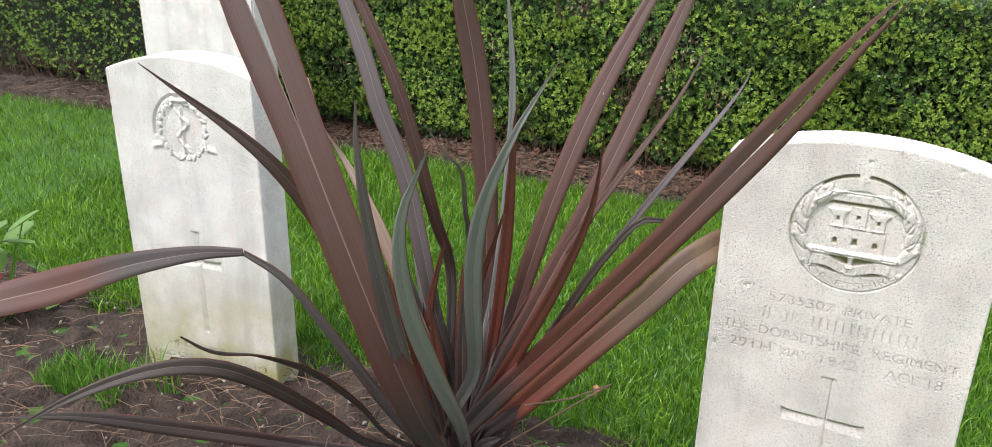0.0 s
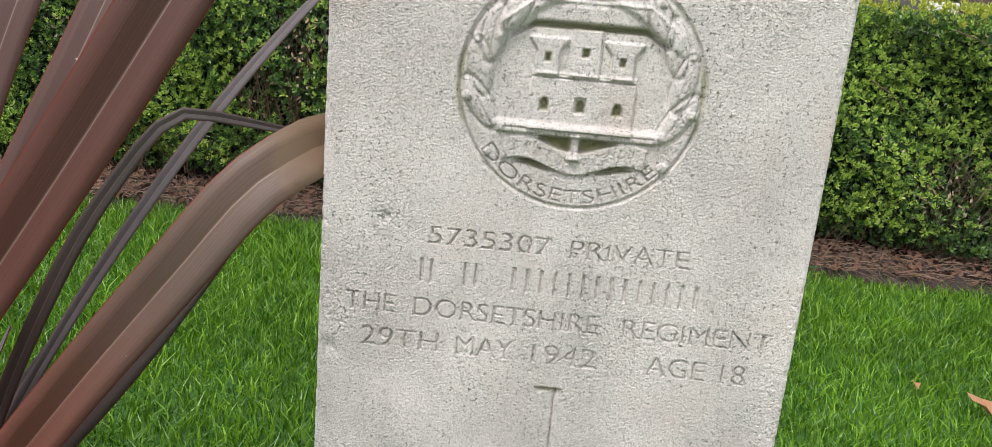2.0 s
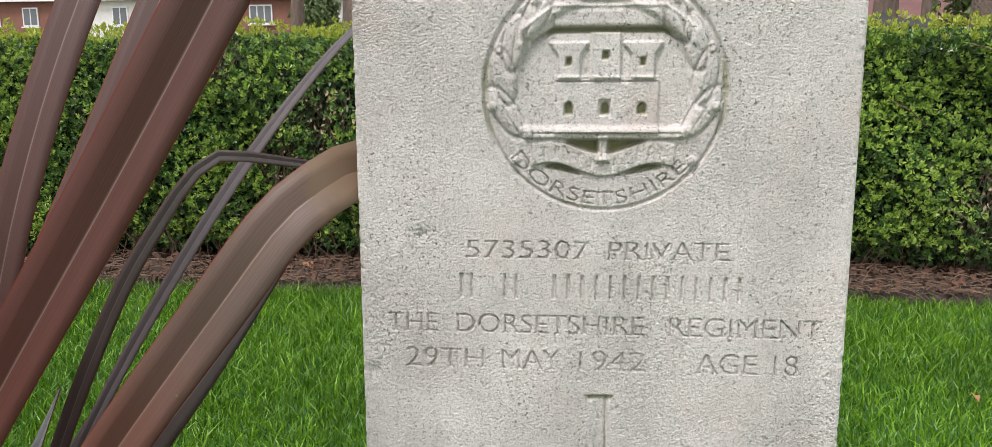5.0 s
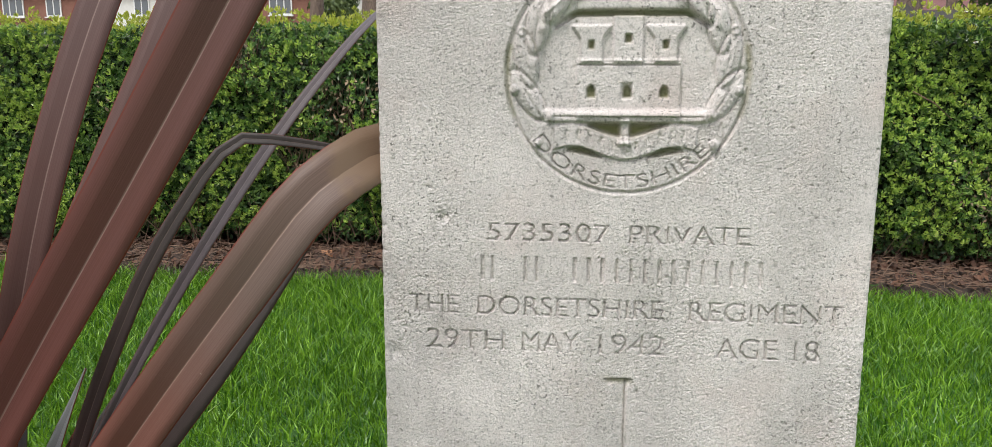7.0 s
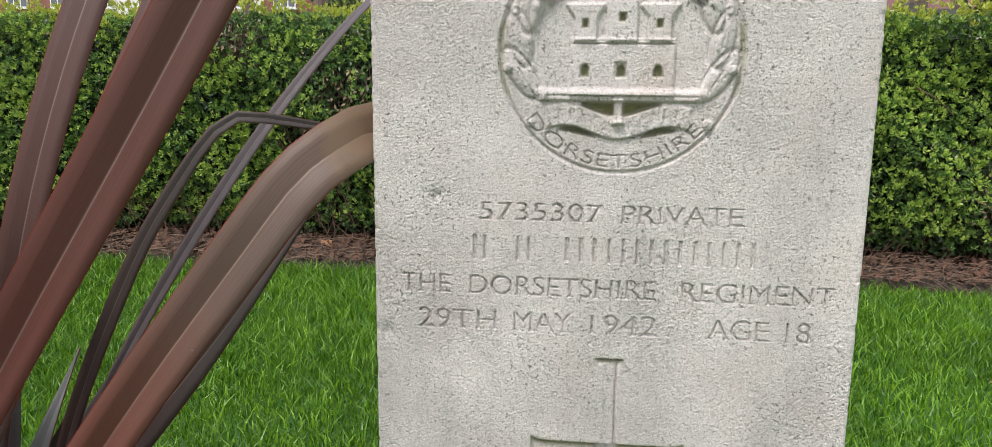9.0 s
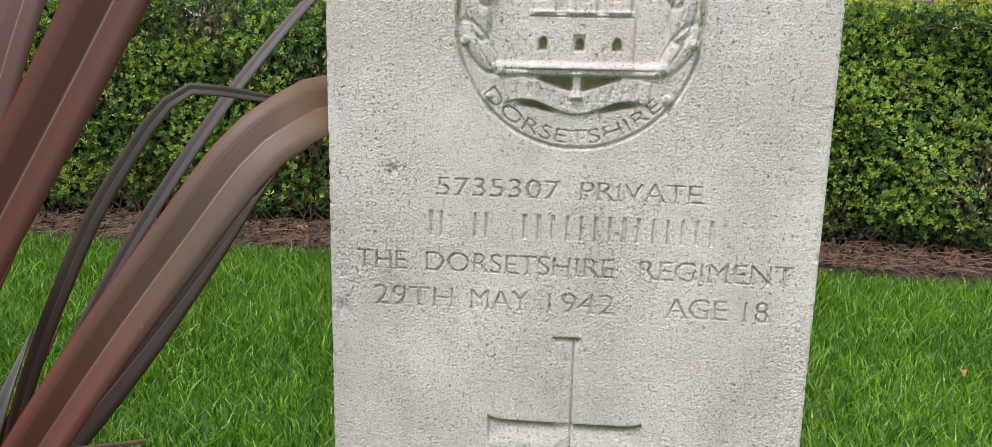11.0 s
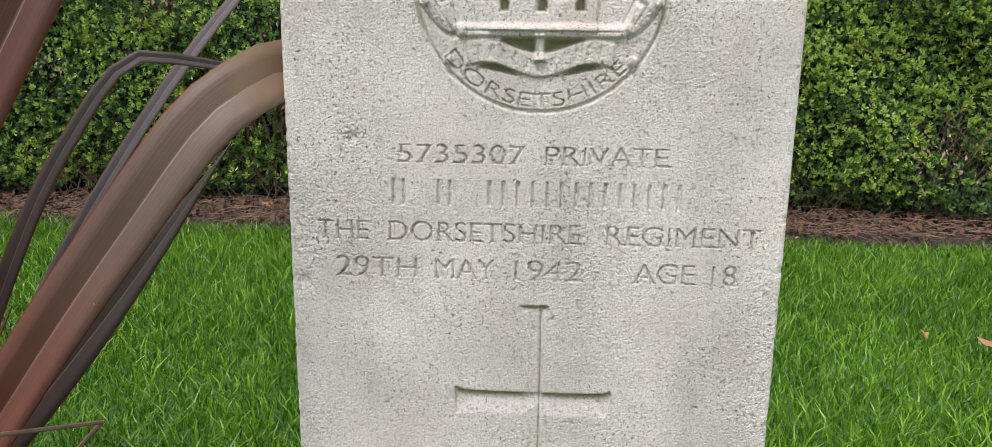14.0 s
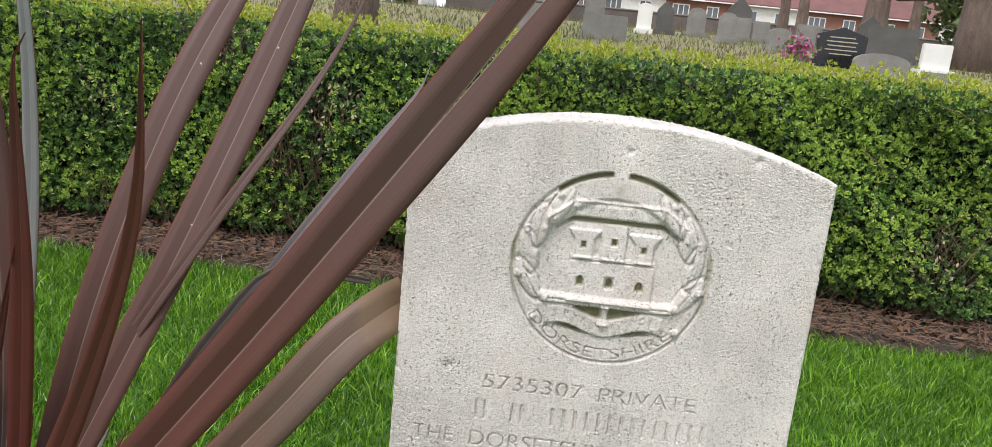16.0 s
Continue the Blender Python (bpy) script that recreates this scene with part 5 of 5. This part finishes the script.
tree(11.1, 40.0, 0.28, 11, "slim tree trunk in the cemetery", 6, 36, 5.0)
tree(16.2, 40.0, 0.28, 11, "slim tree trunk in the cemetery", 6, 37, 5.0)
tree(-7.6, 22.0, 0.2, 9, "slim tree trunk in the cemetery", 6, 38, 3.5)
tree(-16.5, 38.0, 0.3, 10, "slim tree trunk in the cemetery", 6, 39, 3.5)
bush(23.0, 62.0, 2.6, 2.4, "dark evergreen bush before the wall", 41)
bush(15.6, 33.0, 4.2, 6.5, "tall grey-green shrub behind the trees", 44)
bush(-9.5, 50.0, 4.5, 4.5, "grey-green shrub before the houses", 42)
bush(-17.0, 55.0, 4.0, 5.0, "grey-green shrub before the houses", 43)


def build_boundary_wall():
    w = part("boundary_wall", box_bm(110, 0.35, 1.6, (45, 70.0, 2.35), 0.03), WALL_DARK)
    tagged(w, "old dark brick cemetery boundary wall", "wall", kind="structure")
    part("coping", box_bm(110, 0.5, 0.12, (45, 70.0, 3.95), 0.03), GREY_STONE, w)


build_boundary_wall()
STYLES = (RENDER_WHITE, BRICK, BRICK, RENDER_WHITE, BRICK)
for k in range(-3, 11):
    white = STYLES[k % 5] is RENDER_WHITE
    house(20.0 + 6.7 * k, 85.0, 1.3, 6.7, STYLES[k % 5], ROOF, ("white rendered" if white else "red brick") + " terrace house with a red-brown tiled roof")
for k in range(8):
    white = k % 3 != 1
    house(-13.5 - 6.9 * k, 58.0, 1.5, 6.9, RENDER_WHITE if white else BRICK, ROOF_GREY, ("white rendered" if white else "red brick") + " house with a grey-brown tiled roof")


# ---- small things on the ground ----
def fallen_leaf(x, y, size, turn, seed):
    rng = np.random.default_rng(seed)
    bm = bmesh.new()
    mid = [bm.verts.new((0, t * size, 0.012 + 0.010 * math.sin(3 * t) + rng.uniform(0, 0.004))) for t in (-0.5, -0.2, 0.15, 0.5)]
    for side in (-1, 1):
        out_ = [bm.verts.new((side * size * w, t * size, 0.016 + rng.uniform(0, 0.014))) for t, w in ((-0.25, 0.26), (0.15, 0.30))]
        for f in ((mid[0], mid[1], out_[0]), (mid[1], mid[2], out_[1], out_[0]), (mid[2], mid[3], out_[1])):
            bm.faces.new(f if side > 0 else f[::-1])
    ob = part("fallen_leaf", bm, FALLEN)
    ob.matrix_world = pose(x, y, 0.022, rng.uniform(-15, 15), rng.uniform(-15, 15), turn)
    tagged(ob, "curled brown fallen leaf lying on the ground", "leaf", "fallen leaves")


fallen_leaf(-0.955, 2.17, 0.055, 60, 1)
fallen_leaf(1.29, 2.36, 0.075, 20, 2)
fallen_leaf(1.20, 2.33, 0.05, 100, 3)
fallen_leaf(0.925, 1.01, 0.066, 40, 4)
fallen_leaf(0.82, 1.072, 0.026, 10, 5)
fallen_leaf(-1.905, 1.2, 0.04, 75, 6)
fallen_leaf(0.422, 1.239, 0.036, 120, 7)
fallen_leaf(-0.512, 0.41, 0.03, 15, 8)


def build_litter():
    """Dead twigs, straw and pebbles on the soil."""
    rng = np.random.default_rng(51)
    verts, faces = [], []
    for k in range(2000):
        if k < 1300:
            x, y = rng.uniform(-5, 3.5), rng.uniform(1.92, 2.35)
        else:
            x, y = rng.uniform(-2.6, -0.5), rng.uniform(-0.7, 0.22)
        ln, a, w = rng.uniform(0.03, 0.13), rng.uniform(-1.2, 1.2), rng.uniform(0.0006, 0.0017)
        d, s = Vector((math.cos(a), math.sin(a), 0)) * ln, Vector((-math.sin(a), math.cos(a), 0)) * w
        p = Vector((x, y, 0.03 + rng.uniform(0, 0.015)))
        q = p + d + Vector((0, 0, rng.uniform(-0.01, 0.02)))
        m = (p + q) / 2 + Vector((0, 0, 0.006))
        i = len(verts)
        for c in (p, m, q):
            verts += [tuple(c - s), tuple(c + Vector((0, 0, w))), tuple(c + s)]
        for r in (0, 3):
            faces += [(i + r, i + r + 1, i + r + 4, i + r + 3), (i + r + 1, i + r + 2, i + r + 5, i + r + 4)]
    tagged(mesh_object("dead_twigs", verts, faces, TWIG), "dry brown twigs and stalks lying on the soil", "twigs", kind="stuff")
    # long pine needles and mouldering leaves under the hedge
    verts, faces = [], []
    for k in range(2300):
        x, y = rng.uniform(-4.2, 2.9), 1.93 + 0.42 * rng.uniform(0, 1) ** 0.9
        ln, a, w = rng.uniform(0.05, 0.12), rng.uniform(-1.4, 1.4), rng.uniform(0.0006, 0.0012)
        d, e = Vector((math.cos(a), math.sin(a), 0)) * ln, Vector((-math.sin(a), math.cos(a), 0)) * w
        p = Vector((x, y, 0.026 + rng.uniform(0, 0.022)))
        m = p + d * 0.5 + Vector((0, 0, rng.uniform(0, 0.01))) + e * rng.uniform(-6, 6)
        q = p + d + Vector((0, 0, rng.uniform(-0.012, 0.012)))
        i = len(verts)
        for c in (p, m, q):
            verts += [tuple(c - e), tuple(c + Vector((0, 0, w))), tuple(c + e)]
        for r in (0, 3):
            faces += [(i + r, i + r + 1, i + r + 4, i + r + 3), (i + r + 1, i + r + 2, i + r + 5, i + r + 4)]
    tagged(mesh_object("pine_straw", verts, faces, STRAW), "dry brown pine needles strewn under the hedge", "needles", kind="stuff")
    n = 4200
    x, y = rng.uniform(-4.2, 2.9, n), rng.uniform(1.95, 2.36, n)
    v, f = spread_leaves(rng, np.stack([x, y, 0.028 + rng.uniform(0, 0.02, n)], 1), np.tile([0.0, -0.3, 1.0], (n, 1)), 0.032, 0.018, 0.5)
    tagged(mesh_object("leaf_mould", v, f, LEAF_MOULD), "brown mouldering leaf scraps on the soil", "leaves", kind="stuff")
    bm = bmesh.new()
    for k in range(620):
        if k < 130:
            x, y = rng.uniform(-5, 3.5), rng.uniform(1.92, 2.35)
        else:
            x, y = rng.uniform(-2.6, -0.5), rng.uniform(-0.7, 0.2)
        r = rng.uniform(0.002, 0.007)
        m = pose(x, y, 0.022, *rng.uniform(0, 180, 3)) @ Matrix.Diagonal((r, r * rng.uniform(0.6, 1), r * rng.uniform(0.5, 0.9), 1))
        bmesh.ops.create_icosphere(bm, subdivisions=1, radius=1, matrix=m)
    tagged(part("pebbles", bm, PEBBLE), "small pale pebbles in the soil", "pebbles", kind="stuff")


build_litter()


def build_bulbs(x, y, w, d, n, height, name, label, seed):
    """A tuft of strap-like shoots."""
    rng = np.random.default_rng(seed)
    verts, faces = [], []
    for _ in range(n):
        px, py = rng.uniform(-w / 2, w / 2), rng.uniform(-d / 2, d / 2)
        h = height * rng.uniform(0.6, 1.1)
        a, l = rng.uniform(0, 6.28), rng.uniform(0, 0.6) * h
        b = rng.uniform(0, 6.28)
        s = Vector((math.cos(b), math.sin(b), 0)) * 0.0028
        i = len(verts)
        for t in (0, 0.5, 0.85, 1.0):
            c = Vector((px + math.cos(a) * l * t * t, py + math.sin(a) * l * t * t, h * t))
            k = (1 - t) ** 0.5 + 0.06
            verts += [tuple(c - s * k), tuple(c + s * k)]
        faces += [(i + r, i + r + 1, i + r + 3, i + r + 2) for r in (0, 2, 4)]
    ob = mesh_object(name, verts, faces, BULB_LEAF)
    ob.matrix_world = pose(x, y, 0.012)
    tagged(ob, label, "plant")


build_bulbs(-1.62, -0.12, 0.26, 0.14, 420, 0.075, "bulb_clump", "clump of fine green bulb shoots in the soil", 61)
build_bulbs(-1.50, -0.05, 0.06, 0.05, 16, 0.10, "bulb_tuft", "small tuft of yellow-green shoots at the stone's foot", 62)
build_bulbs(-1.44, -0.045, 0.05, 0.05, 14, 0.10, "bulb_tuft", "small tuft of yellow-green shoots at the stone's foot", 63)


def build_bedding_plant(x, y):
    rng = np.random.default_rng(71)
    p = thing("bedding_plant", (x, y, 0.0), "broad-leaved bedding plant with small red flowers", "plant")
    for k in range(22):
        a, r, z = rng.uniform(0, 6.28), rng.uniform(0.03, 0.2), rng.uniform(0.04, 0.30)
        c = Vector((r * math.cos(a), r * math.sin(a), z))
        bm = bmesh.new()
        ring = [bm.verts.new((0.045 * math.cos(t) * (1.25 if math.cos(t) > 0 else 1), 0.028 * math.sin(t), 0.006 * abs(math.sin(t)))) for t in [2 * math.pi * q / 10 for q in range(10)]]
        mid = bm.verts.new((0, 0, -0.004))
        for q in range(10):
            bm.faces.new((mid, ring[q], ring[(q + 1) % 10]))
        bm.transform(Matrix.Translation(c) @ Euler((rng.uniform(-0.5, 0.5), rng.uniform(-0.6, 0.4), a)).to_matrix().to_4x4())
        part("leaf", bm, BROAD_LEAF, p, "", True)
        part("stalk", tube_bm([(0.2 * c.x, 0.2 * c.y, 0), tuple(c)], [0.003, 0.002], 5), BULB_LEAF, p)
    for k in range(5):
        bm = bmesh.new()
        c = Vector((rng.uniform(-0.05, 0.12), rng.uniform(-0.1, 0.08), rng.uniform(0.10, 0.18)))
        for q in range(6):
            t = q * math.pi / 3
            bmesh.ops.create_icosphere(bm, subdivisions=1, radius=0.011, matrix=Matrix.Translation(c + Vector((0.010 * math.cos(t), 0.010 * math.sin(t), 0))) @ Matrix.Diagonal((1, 1, 0.5, 1)))
        part("flower", bm, PETAL, p, "small red flower")


build_bedding_plant(-2.16, -0.02)


def build_rough_grass():
    """Tufts of dull grass on the old ground behind the hedge."""
    rng = np.random.default_rng(81)
    n = 26000
    y = 4.2 + 24 * rng.uniform(0, 1, n) ** 1.4
    x = rng.uniform(-0.45, 0.75, n) * (y + 3)
    clump = np.sin(x * 2.1 + np.sin(y * 1.7)) * np.sin(y * 2.6)
    h = rng.uniform(0.03, 0.10, n) * (1 + 0.8 * np.clip(clump, 0, 1))
    a, w = rng.uniform(0, 6.28, n), rng.uniform(0.006, 0.02, n)
    z = ground_height(x, y)
    wx, wy = np.cos(a) * w, np.sin(a) * w
    p0, p1 = np.stack([x - wx, y - wy, z - 0.01], 1), np.stack([x + wx, y + wy, z - 0.01], 1)
    p2 = np.stack([x + rng.normal(0, 0.03, n), y + rng.normal(0, 0.03, n), z + h], 1)
    k = np.arange(n) * 3
    ob = mesh_object("rough_grass", np.stack([p0, p1, p2], 1).reshape(-1, 3).tolist(), np.stack([k, k + 1, k + 2], 1).tolist(), DRY_GRASS)
    tagged(ob, "rough dull green and straw grass between old graves", "grass", kind="stuff")


build_rough_grass()
